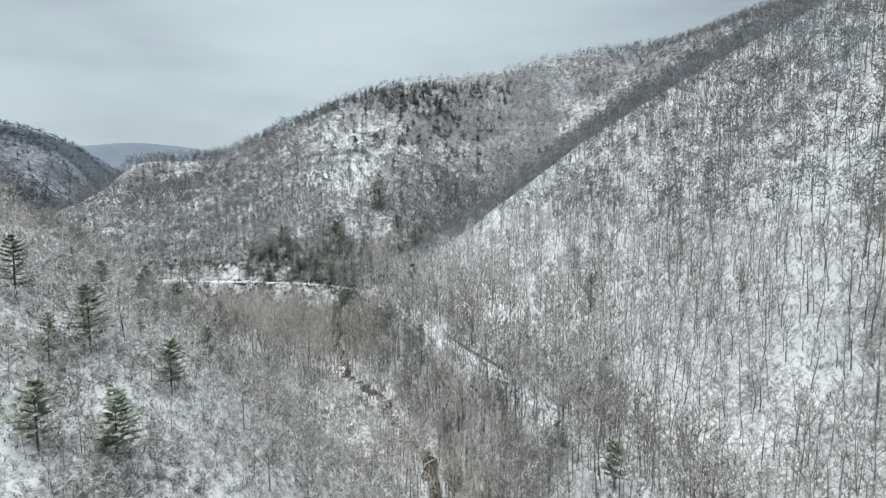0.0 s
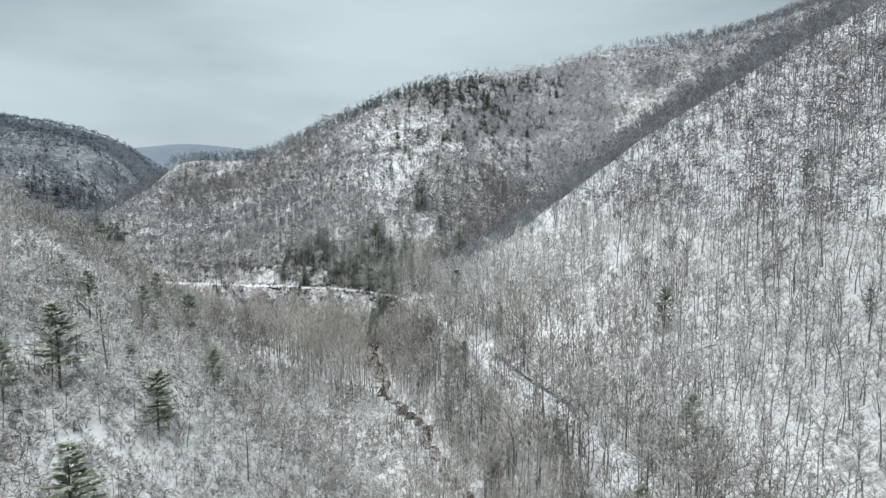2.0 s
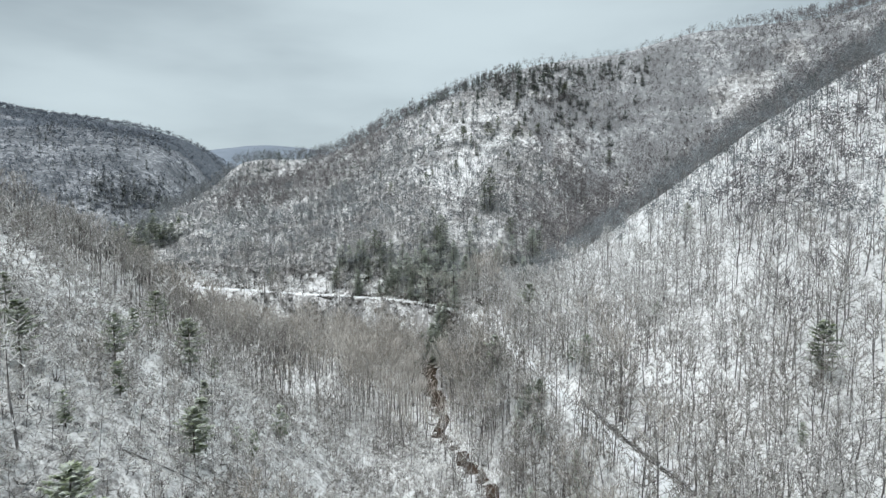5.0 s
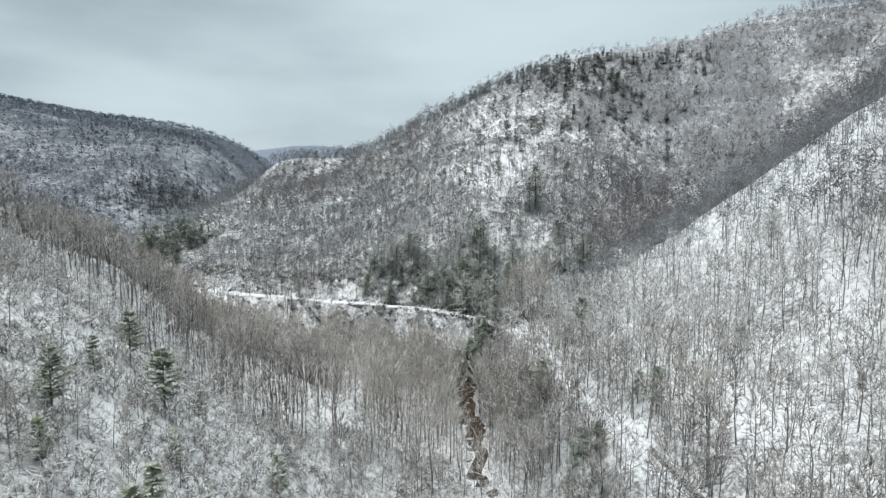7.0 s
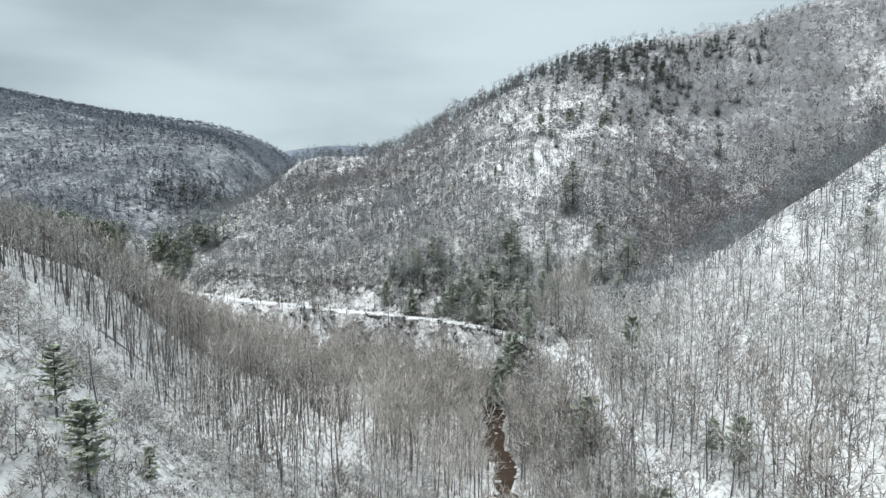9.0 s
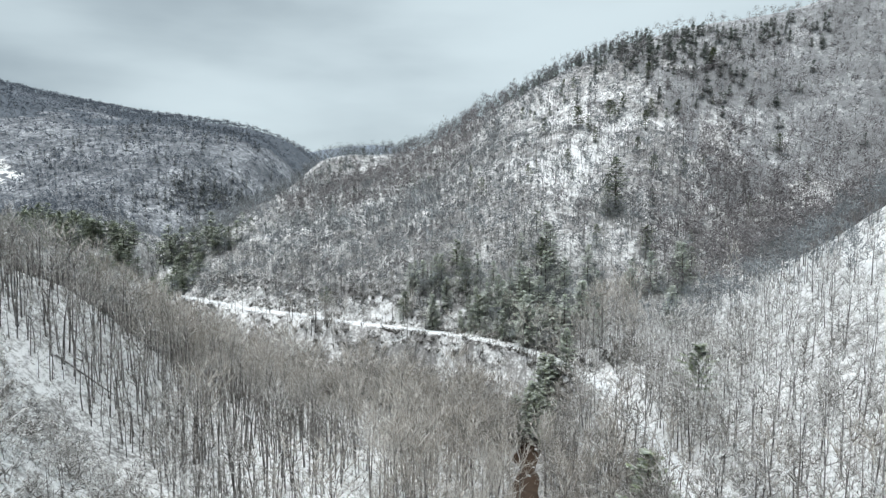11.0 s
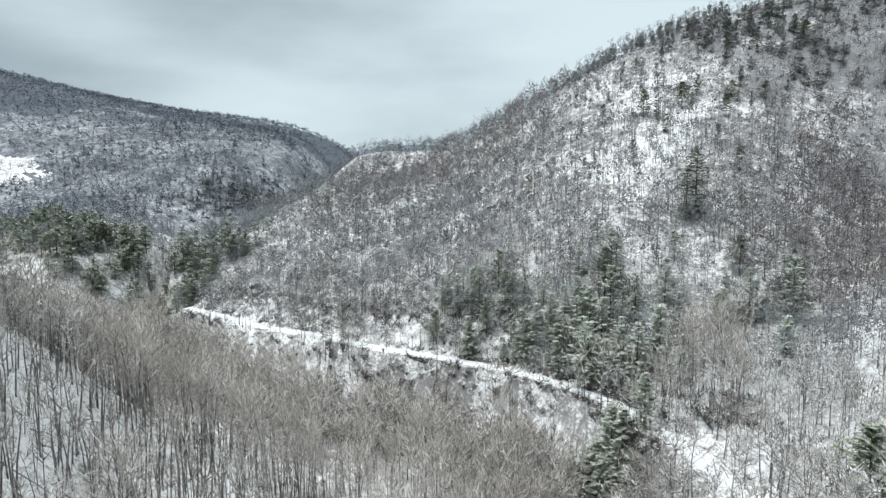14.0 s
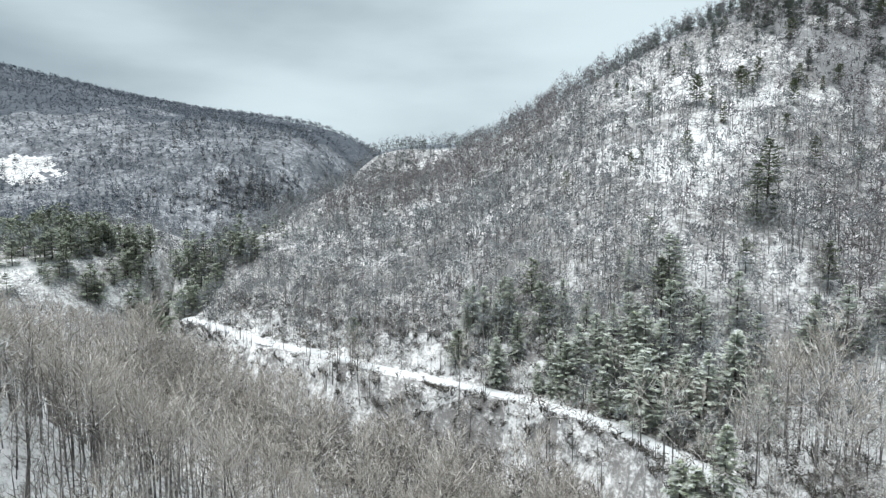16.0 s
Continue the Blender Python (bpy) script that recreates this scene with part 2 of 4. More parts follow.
# ---- the lie of the land: streams, benches and crests that the slopes are drawn through ----
TERRAIN = {}
TERRAIN['stream'] = [(70, -200, 4), (30, -60, 6), (14, 60, 8), (2, 140, 10), (-10, 203, 13), (-29, 246, 15), (-50, 293, 15), (-59, 325, 16), (-67, 353, 17), (-84, 372, 17), (-112, 377, 19), (-155, 379, 18), (-205, 392, 18), (-300, 415, 23), (-385, 530, 32), (-410, 690, 46), (-440, 830, 58), (-540, 1000, 70), (-640, 1250, 84)]
TERRAIN['road'] = [(50, 60, 42), (34, 130, 42), (22, 181, 40), (10, 211, 41), (0, 238, 40), (-10, 265, 42), (-25, 304, 42), (-35, 331, 41), (-46, 349, 42), (-61, 366, 42), (-80, 379, 41), (-100, 386, 41), (-121, 389, 41), (-138, 391, 41), (-165, 394, 41), (-190, 399, 39), (-218, 402, 41), (-248, 410, 42), (-280, 418, 42)]
TERRAIN['rightlow'] = [(105, -200, 44), (88, -60, 44), (85, 60, 41), (72, 130, 37), (48, 200, 43), (40, 260, 52), (12, 310, 55)]
TERRAIN['rightmid'] = [(150, -200, 81), (130, -60, 81), (110, 60, 80), (98, 150, 80), (96, 230, 90), (88, 300, 100)]
TERRAIN['righttop'] = [(300, -200, 203), (270, -40, 206), (250, 120, 209), (240, 250, 213), (240, 340, 219)]
TERRAIN['spur'] = [(-12, 352, 50), (15, 363, 75), (43, 378, 99), (72, 397, 120), (125, 412, 153), (240, 430, 216), (480, 450, 336)]
TERRAIN['hollow'] = [(-62, 374, 33), (-30, 392, 52), (4, 420, 69), (40, 458, 74), (90, 500, 102), (170, 535, 146), (330, 570, 228)]
TERRAIN['foot'] = [(-320, 470, 70), (-365, 550, 69), (-430, 680, 73), (-500, 850, 76)]
TERRAIN['low'] = [(-20, 440, 76), (-55, 425, 78), (-110, 422, 72), (-160, 435, 66), (-215, 460, 70), (-262, 500, 78), (-320, 580, 96), (-370, 690, 122)]
TERRAIN['mid'] = [(110, 575, 141), (60, 555, 122), (20, 530, 112), (-34, 500, 117), (-75, 500, 126), (-120, 505, 121), (-176, 536, 105), (-235, 570, 100), (-285, 640, 107)]
TERRAIN['crest'] = [(520, 780, 355), (330, 720, 297), (170, 655, 246), (105, 635, 225), (40, 628, 211), (-10, 618, 207), (-60, 625, 205), (-115, 655, 195), (-165, 700, 181), (-195, 745, 169), (-215, 800, 146), (-230, 880, 117)]
TERRAIN['leftlow'] = [(-60, -100, 37), (-58, 20, 40), (-56, 100, 45), (-60, 150, 54), (-72, 200, 42), (-84, 245, 30), (-100, 290, 30)]
TERRAIN['leftcrest'] = [(-170, -100, 103), (-160, 20, 95), (-150, 100, 93), (-134, 165, 94), (-118, 203, 76), (-146, 200, 92), (-130, 250, 42), (-150, 285, 42), (-138, 310, 32)]
TERRAIN['leftspur'] = [(-420, 160, 149), (-300, 210, 112), (-220, 250, 87), (-172, 276, 73)]
TERRAIN['leftfoot'] = [(-420, 330, 56), (-340, 400, 62), (-410, 510, 68), (-435, 590, 78), (-448, 680, 88), (-475, 800, 100), (-590, 1000, 116)]
TERRAIN['leftface'] = [(-620, 440, 76), (-560, 510, 87), (-530, 560, 102), (-500, 640, 119), (-492, 740, 130), (-515, 820, 136), (-620, 980, 145)]
TERRAIN['leftcrest2'] = [(-900, 520, 195), (-760, 620, 185), (-640, 720, 174), (-560, 770, 163), (-525, 780, 155), (-575, 900, 168), (-665, 1080, 184), (-800, 1300, 198)]
TERRAIN['leftcrest3'] = [(-640, 860, 186), (-715, 870, 200), (-810, 880, 220), (-900, 850, 240)]
TERRAIN['back'] = [(650, 1000, 290), (380, 930, 219), (170, 850, 169), (0, 820, 139), (-100, 850, 122), (-200, 960, 97)]
TERRAIN['leftback2'] = [(-1700, 900, 260), (-1400, 1200, 208), (-1150, 1500, 162), (-950, 1700, 129)]
TERRAIN['leftback'] = [(-1200, 700, 315), (-1050, 850, 275), (-900, 1000, 238), (-850, 1200, 211)]

NODES = np.array([q for line in TERRAIN.values() for q in line], float)


def spline_weights():
    p = NODES[:, :2] / 100
    n = len(p)
    d2 = ((p[:, None] - p[None]) ** 2).sum(-1)
    k = np.zeros((n + 3, n + 3))
    k[:n, :n] = d2 * np.log(d2 + 1e-9) + 0.02 * np.eye(n)
    k[:n, n], k[:n, n + 1:] = 1, p
    k[n:, :n] = k[:n, n:].T
    return np.linalg.solve(k, np.concatenate([NODES[:, 2], np.zeros(3)]))


SPLINE = spline_weights()


def lattice(ix, iy, seed):
    h = (ix * 374761393 + iy * 668265263 + seed * 1442695041) & 0x7FFFFFFF
    h = ((h ^ (h >> 13)) * 1274126177) & 0x7FFFFFFF
    return ((h ^ (h >> 16)) & 0xFFFF) / 65535.0


def value_noise(x, y, size, seed=0):
    x, y = x / size, y / size
    ix, iy = np.floor(x).astype(np.int64), np.floor(y).astype(np.int64)
    fx, fy = x - ix, y - iy
    fx, fy = fx * fx * (3 - 2 * fx), fy * fy * (3 - 2 * fy)
    a, b = lattice(ix, iy, seed), lattice(ix + 1, iy, seed)
    c, d = lattice(ix, iy + 1, seed), lattice(ix + 1, iy + 1, seed)
    return (a + (b - a) * fx) * (1 - fy) + (c + (d - c) * fx) * fy


def fractal(x, y, size, seed=0, octaves=4):
    total, amp, norm = 0, 1.0, 0
    for k in range(octaves):
        total = total + amp * value_noise(x + 17.3 * k, y - 9.1 * k, size / 2 ** k, seed + k)
        norm += amp
        amp *= 0.5
    return total / norm


def smooth(a, b, v):
    t = np.clip((v - a) / (b - a), 0, 1)
    return t * t * (3 - 2 * t)


def densify(line, step=4.0):
    """Rounds a polyline into a curve of even steps (Catmull-Rom)."""
    p = np.array(line, float)
    p = np.vstack([2 * p[0] - p[1], p, 2 * p[-1] - p[-2]])
    out = []
    for i in range(1, len(p) - 2):
        n = max(2, int(np.linalg.norm(p[i + 1, :2] - p[i, :2]) / step))
        for t in np.arange(n) / n:
            a, b, c, d = p[i - 1], p[i], p[i + 1], p[i + 2]
            out.append(0.5 * (2 * b + (c - a) * t + (2 * a - 5 * b + 4 * c - d) * t * t + (3 * b - a - 3 * c + d) * t ** 3))
    return np.array(out + [p[-2]])


def to_curve(x, y, curve):
    """Distance to a dense curve and the curve's height there."""
    dist, high = np.full(x.shape, 1e9), np.zeros(x.shape)
    lo, hi = curve[:, :2].min(0) - 40, curve[:, :2].max(0) + 40
    near = np.where((x > lo[0]) & (x < hi[0]) & (y > lo[1]) & (y < hi[1]))[0]
    for part in np.array_split(near, max(1, len(near) // 4000)):
        d2 = (x[part, None] - curve[None, :, 0]) ** 2 + (y[part, None] - curve[None, :, 1]) ** 2
        j = d2.argmin(1)
        dist[part] = np.sqrt(d2[np.arange(len(part)), j])
        high[part] = curve[j, 2]
    return dist, high


ROAD_LINE = densify([(98, -200, 42), (68, -60, 42)] + TERRAIN["road"], 2.5)
ROAD_LINE[:, 2] = 41.6 + 0.4 * np.sin(ROAD_LINE[:, 1] * 0.02)
STREAM_LINE = densify(TERRAIN["stream"], 2.5)
STREAM_LINE[:, 0] += 2.2 * np.sin(STREAM_LINE[:, 1] * 0.11) + 1.1 * np.sin(STREAM_LINE[:, 1] * 0.27)
ROAD_HALF = 2.6


def land(x, y):
    """Height of the ground."""
    x, y = np.asarray(x, float).ravel(), np.asarray(y, float).ravel()
    z = np.empty(x.shape)
    p = NODES[:, :2] / 100
    for part in np.array_split(np.arange(len(x)), max(1, len(x) // 8000)):
        u, v = np.clip(x[part], -1700, 650) / 100, np.clip(y[part], -250, 1700) / 100
        d2 = (u[:, None] - p[None, :, 0]) ** 2 + (v[:, None] - p[None, :, 1]) ** 2
        z[part] = (d2 * np.log(d2 + 1e-9)) @ SPLINE[:-3] + SPLINE[-3] + SPLINE[-2] * u + SPLINE[-1] * v
    # beyond the valley: rolling country that rises to a rim of long ridges
    r = np.hypot(x + 300, y - 500)
    rim = 90 + 215 * smooth(1900, 2900, r) * (0.75 + 0.5 * fractal(x, y, 900, 40)) + 40 * fractal(x, y, 500, 50)
    rim = rim + 48 * np.exp(-((x + 1590) / 300) ** 2) * smooth(2600, 3000, y)
    out = smooth(0, 500, np.maximum(np.maximum(-1250 - x, x - 560), np.maximum(-240 - y, y - 1300)))
    z = z * (1 - out) + rim * out
    # flutes, hummocks and hollows
    z = z + (5.0 * (fractal(x, y, 55, 3) - 0.5) + 1.6 * (fractal(x, y, 11, 9, 3) - 0.5)) * smooth(0, 260, np.abs(y) + 60)
    ds, hs = to_curve(x, y, STREAM_LINE)
    z = np.where(ds < 75, np.maximum(z, hs + 0.8 + 0.02 * ds), z)
    ds = ds * np.where(x < -75, 1.8, 1.5 - 0.5 * smooth(275, 310, y)) + (0.35 + 0.65 * smooth(275, 310, y)) * (2.0 * (value_noise(x, y, 9, 88) - 0.5) + 1.5 * (value_noise(x, y, 23, 89) - 0.5))
    z = np.where(ds < 18, z + (hs + 0.4 - z) * (1 - smooth(4.5, 18, ds)), z)
    z = np.where(ds < 5.5, z - 2.0 * (1 - smooth(2.2, 5.5, ds)), z)
    dr, hr = to_curve(x, y, ROAD_LINE)
    z = np.where(dr < 9.0, z + (hr - 0.15 - z) * (1 - smooth(ROAD_HALF + 1.9, 9.0, dr)), z)
    return z


def snow_patches(x, y):
    """Rocky snow-covered breaks in the woods of the opposite ridge, and one wide white field."""
    rock = np.exp(-(((x + 500) / 60) ** 2 + ((y - 745) / 110) ** 2))
    broken = smooth(0.50, 0.62, fractal(x + 0.4 * y, y - 0.4 * x, 46, 83)) * (1 - smooth(560, 760, np.hypot(x + 20, y - 120)))
    field = 0.45 - 0.45 * smooth(0.4, 1.0, np.hypot((x + 655) / 60, (y - 545) / 34))
    return np.clip(np.maximum(np.maximum(0.8 * rock * smooth(0.42, 0.55, fractal(x, y, 20, 84)), 0.75 * broken), field * 1.3), 0, 1.15)


def mesh_object(name, verts, faces, mats, face_mat=None, parent=None):
    """faces: an (n, 3) or (n, 4) array."""
    me = bpy.data.meshes.new(name)
    verts, faces = np.asarray(verts, np.float32), np.asarray(faces, np.int32)
    k = faces.shape[1]
    me.vertices.add(len(verts))
    me.vertices.foreach_set("co", verts.ravel())
    me.loops.add(faces.size)
    me.loops.foreach_set("vertex_index", faces.ravel())
    me.polygons.add(len(faces))
    me.polygons.foreach_set("loop_start", np.arange(0, faces.size, k, dtype=np.int32))
    for m in mats:
        me.materials.append(m)
    if face_mat is not None:
        me.polygons.foreach_set("material_index", np.asarray(face_mat, np.int32))
    me.update(calc_edges=True)
    ob = new(name, me)
    if parent is not None:
        ob.parent = parent
    return ob


def grid_faces(nx, ny):
    i = np.arange((nx - 1) * (ny - 1))
    a = (i // (nx - 1)) * nx + i % (nx - 1)
    return np.stack([a, a + 1, a + nx + 1, a + nx], 1)


def build_ground():
    xs = np.concatenate([np.arange(-4300, -2300, 150), np.arange(-2300, -1250, 50), np.arange(-1250, -760, 11.5), np.arange(-760, -330, 5.5), np.arange(-330, 190, 4.0), np.arange(190, 560, 14), np.arange(560, 4300, 150)])
    ys = np.concatenate([np.arange(-4000, -240, 150), np.arange(-240, 80, 14), np.arange(80, 700, 4.0), np.arange(700, 960, 5.5), np.arange(960, 1400, 11), np.arange(1400, 2600, 150), np.arange(2600, 3600, 60), np.arange(3600, 4700, 150)])
    gx, gy = np.meshgrid(xs, ys)
    x, y = gx.ravel(), gy.ravel()
    faces = grid_faces(len(xs), len(ys))
    cx, cy = x[faces].mean(1), y[faces].mean(1)
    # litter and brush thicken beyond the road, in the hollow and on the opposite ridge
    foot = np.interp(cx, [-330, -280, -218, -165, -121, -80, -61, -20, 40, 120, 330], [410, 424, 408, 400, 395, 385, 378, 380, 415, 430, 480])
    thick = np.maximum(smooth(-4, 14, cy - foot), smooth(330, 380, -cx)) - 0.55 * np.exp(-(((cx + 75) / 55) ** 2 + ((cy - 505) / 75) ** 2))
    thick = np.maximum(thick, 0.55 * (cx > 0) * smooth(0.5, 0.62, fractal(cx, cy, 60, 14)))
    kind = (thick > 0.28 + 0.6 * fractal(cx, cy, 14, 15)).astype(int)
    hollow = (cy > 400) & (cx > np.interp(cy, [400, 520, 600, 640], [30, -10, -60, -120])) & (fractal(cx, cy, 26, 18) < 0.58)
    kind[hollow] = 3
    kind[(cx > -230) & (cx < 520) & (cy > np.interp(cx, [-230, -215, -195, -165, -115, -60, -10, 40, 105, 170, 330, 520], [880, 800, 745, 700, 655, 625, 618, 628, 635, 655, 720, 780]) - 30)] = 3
    bank = np.interp(cx, [-280, -218, -165, -121, -80, -61, -46], [414, 398, 390, 385, 375, 362, 346])
    kind[(cx > -230) & (cx < -46) & (cy < bank) & (cy > bank - 40) & (fractal(cx, cy, 16, 19) < np.where(cx < -95, 0.74, 0.60)) & (to_curve(cx, cy, ROAD_LINE)[0] > 5)] = 1
    kind[np.hypot((cx + 348) / 95, (cy - 410) / 68) < 0.75 + 0.5 * fractal(cx, cy, 20, 27)] = 1
    kind[(cy > 690) & (cx < -60) & (fractal(cx, cy, 30, 17) < 0.66)] = 3
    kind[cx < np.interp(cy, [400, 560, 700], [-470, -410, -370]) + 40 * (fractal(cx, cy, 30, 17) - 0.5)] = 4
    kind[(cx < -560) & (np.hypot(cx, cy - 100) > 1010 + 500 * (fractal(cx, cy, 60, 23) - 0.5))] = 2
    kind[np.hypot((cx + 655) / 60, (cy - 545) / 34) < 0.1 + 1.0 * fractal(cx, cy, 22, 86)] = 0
    # farthest faces take the ground colours with haze painted in
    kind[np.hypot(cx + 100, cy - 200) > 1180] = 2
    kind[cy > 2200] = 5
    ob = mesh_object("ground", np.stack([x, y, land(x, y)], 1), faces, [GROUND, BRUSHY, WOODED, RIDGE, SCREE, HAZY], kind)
    ob.data.shade_smooth()
    return tagged(ob, "steep forest floor under thin patchy snow and leaf litter", "ground", kind="structure")


build_ground()


def ribbon(name, curve, half, lift, mat, rows=5, wobble=0.0, crown=0.0, skirt=0.0):
    """A band that follows a curve across the ground."""
    t = np.gradient(curve[:, :2], axis=0)
    t /= np.linalg.norm(t, axis=1)[:, None]
    n = np.stack([-t[:, 1], t[:, 0]], 1)
    s = np.linspace(-1, 1, rows)
    wide = half * (1 + wobble * (value_noise(curve[:, 0] * 3, curve[:, 1] * 3, 14, 77) - 0.5))
    if skirt:
        s = np.concatenate([[-1.3], s, [1.3]])
    v = []
    for k in range(len(curve)):
        for q in s:
            w = q * wide[k]
            v.append((curve[k, 0] + n[k, 0] * w, curve[k, 1] + n[k, 1] * w, curve[k, 2] + lift + (crown * (1 - q * q) if abs(q) <= 1 else -skirt)))
    ob = mesh_object(name, v, grid_faces(len(s), len(curve)), [mat])
    ob.data.shade_smooth()
    return ob


def build_road_and_stream():
    cut = ROAD_LINE[ROAD_LINE[:, 1] > -180]
    tagged(ribbon("road", cut, 1.9, 0.12, ROAD_SNOW, 7, 0.4, 0.12, 0.5), "narrow unploughed valley road under even white snow", "road", kind="structure")
    run = STREAM_LINE[(STREAM_LINE[:, 1] > -150) & (STREAM_LINE[:, 0] > -420)].copy()
    tagged(ribbon("water", run, 7.0, -0.55, WATER, 7, 0.0), "shallow tea-brown mountain stream between snowy banks", "stream", kind="structure")


build_road_and_stream()


# ---- tree shapes: arrays of points, triangles and material slots ----
class Shape:
    def __init__(self):
        self.v, self.f, self.m = [], [], []

    def tube(self, path, radii, sides, mat):
        base = len(self.v)
        path = [Vector(p) for p in path]
        for k, (p, r) in enumerate(zip(path, radii)):
            d = (path[min(k + 1, len(path) - 1)] - path[max(k - 1, 0)]).normalized()
            a = d.cross(Vector((0.31, 0.95, 0.05))).normalized()
            b = d.cross(a)
            for s in range(sides):
                q = 2 * math.pi * s / sides
                self.v.append(p + r * (math.cos(q) * a + math.sin(q) * b))
        for k in range(len(path) - 1):
            for s in range(sides):
                i, j = base + k * sides + s, base + k * sides + (s + 1) % sides
                self.f += [(i, j, j + sides), (i, j + sides, i + sides)]
                self.m += [mat, mat]

    def blade(self, p, q, wide, mat, side=None):
        """A twig: one long thin triangle, broad side up."""
        d = q - p
        s = side or d.cross(Vector((0, 0, 1)))
        if s.length < 1e-4:
            s = Vector((1, 0, 0))
        s = s.normalized() * wide / 2
        b = len(self.v)
        self.v += [p - s, p + s, q]
        self.f.append((b, b + 1, b + 2))
        self.m.append(mat)

    def arrays(self):
        return np.array([tuple(p) for p in self.v]), np.array(self.f), np.array(self.m)


def any_way(rng, up=0.0):
    """A random direction, leaning upward by up."""
    a, z = rng.uniform(0, 6.283), rng.uniform(-1, 1)
    r = math.sqrt(1 - z * z)
    return (Vector((r * math.cos(a), r * math.sin(a), z)) + Vector((0, 0, up))).normalized()


def bare_tree(rng, limbs, twigs, sides, twig_wide, segs=3, solid=False, height=12.0, bole_wide=1.0, low=0.26, flare=1.0, twig_long=1.0, crown=1.0, pale=False, tilt=1.1, stray=0.85):
    """A leafless hardwood: bole, limbs that bend upward, fine short twigs. flare: how far the limbs spread."""
    s = Shape()
    lean = Vector((rng.uniform(-1, 1), rng.uniform(-1, 1), 0)) * tilt
    crook = rng.uniform(0.1, 0.3)

    def bole(u):
        return Vector((lean.x * u * u, lean.y * u * u, height * u)) + Vector((math.sin(u * 6 + lean.x * 9), math.cos(u * 5 + lean.y * 9), 0)) * crook

    r0 = rng.uniform(0.10, 0.18) * bole_wide
    us = [k / segs for k in range(segs + 1)]
    s.tube([bole(u * 0.86) - Vector((0, 0, 0.8 if u == 0 else 0)) for u in us], [r0 * (1 - u) ** 0.8 + 0.02 for u in us], sides, 0)
    turn = rng.uniform(0, 6.28)
    for k in range(limbs):
        v = (k + rng.uniform(0, 0.9)) / limbs
        u = low + (0.88 - low) * v
        turn += 2.4 + rng.uniform(-0.5, 0.5)
        root = bole(u)
        rise = math.radians(24 + 42 * v + rng.uniform(-12, 14)) / flare
        out = Vector((math.cos(turn) * math.cos(rise), math.sin(turn) * math.cos(rise), math.sin(rise)))
        size = crown * height * (0.13 + 0.22 * (1 - v) ** 0.6) * rng.uniform(0.75, 1.2) * (0.6 + 0.4 * min(1.0, 3 * v + 0.3))
        mid = root + out * size * 0.5
        way = (out + Vector((rng.uniform(-0.3, 0.3), rng.uniform(-0.3, 0.3), rng.uniform(0.15, 0.6)))).normalized()
        tip = mid + way * size * 0.5
        r = (0.016 + 0.04 * (1 - v)) * bole_wide
        if solid:
            s.tube([root, mid, tip], [r * 1.2, r * 0.8, 0.012], 3, 0 if k % 3 else 1)
        else:
            s.blade(root, mid.lerp(tip, 0.3), r * 2.6, 2 if pale else 0 if k % 2 else 1, any_way(rng).cross(out))
            s.blade(root.lerp(mid, 0.7), tip, r * 1.9, 2 if pale else 1, any_way(rng).cross(out))
        for j in range(twigs):
            w = rng.uniform(0.25, 1.0)
            p = root.lerp(mid, w * 2) if w < 0.5 else mid.lerp(tip, w * 2 - 1)
            dv = (way * (1.4 - stray) + any_way(rng, 0.25) * stray).normalized()
            s.blade(p, p + dv * height * rng.uniform(0.05, 0.115) * twig_long, twig_wide * rng.uniform(0.7, 1.3), 1, any_way(rng).cross(dv))
    return s.arrays()


def puff_tree(rng, count, long, wide, height=12.0, bole_wide=0.3, stems=1):
    """A hardwood seen from afar: a thin bole under an uneven cloud of short twigs in a few lobes."""
    s = Shape()
    for k in range(stems):
        q = Vector((rng.uniform(-0.6, 0.6) * k, rng.uniform(-0.6, 0.6) * k, 0))
        s.blade(q - Vector((0, 0, 0.8)), q + Vector((rng.uniform(-0.9, 0.9), rng.uniform(-0.9, 0.9), height * rng.uniform(0.7, 0.9))), bole_wide, 0, any_way(rng).cross(Vector((0, 0, 1))))
    lobes = [(Vector((rng.uniform(-1, 1) * 0.14, rng.uniform(-1, 1) * 0.14, rng.uniform(0.5, 0.78))) * height, rng.uniform(0.11, 0.2) * height) for _ in range(4)]
    for k in range(count):
        c, r = lobes[k % 4]
        d = any_way(rng, 0.3)
        p = c + d * r * rng.uniform(0.15, 1.0) + Vector((0, 0, rng.uniform(-0.1, 0.1) * height))
        e = (d * 0.5 + any_way(rng, 0.2)).normalized()
        s.blade(p, p + e * long * rng.uniform(0.6, 1.3), wide * rng.uniform(0.7, 1.3), 1, any_way(rng).cross(e))
    return s.arrays()


def lacy_shrub(rng, stems, twigs, wide):
    """Head-high brush: forked stems, each with short fine twigs."""
    s = Shape()
    for k in range(stems):
        a = rng.uniform(0, 6.28)
        d = Vector((math.cos(a) * rng.uniform(0.2, 0.8), math.sin(a) * rng.uniform(0.2, 0.8), rng.uniform(0.7, 1.1))) * rng.uniform(0.9, 1.7)
        p = Vector((d.x * 0.25, d.y * 0.25, -0.2))
        s.blade(p, p + d, wide * 1.2, 0)
        for j in range(twigs):
            q = p + d * rng.uniform(0.35, 1.0)
            e = Vector((rng.uniform(-1, 1), rng.uniform(-1, 1), rng.uniform(-0.3, 1.0))).normalized() * rng.uniform(0.4, 0.95)
            s.blade(q, q + e, wide, 1, Vector((rng.uniform(-1, 1), rng.uniform(-1, 1), rng.uniform(-1, 1))).cross(e))
    return s.arrays()


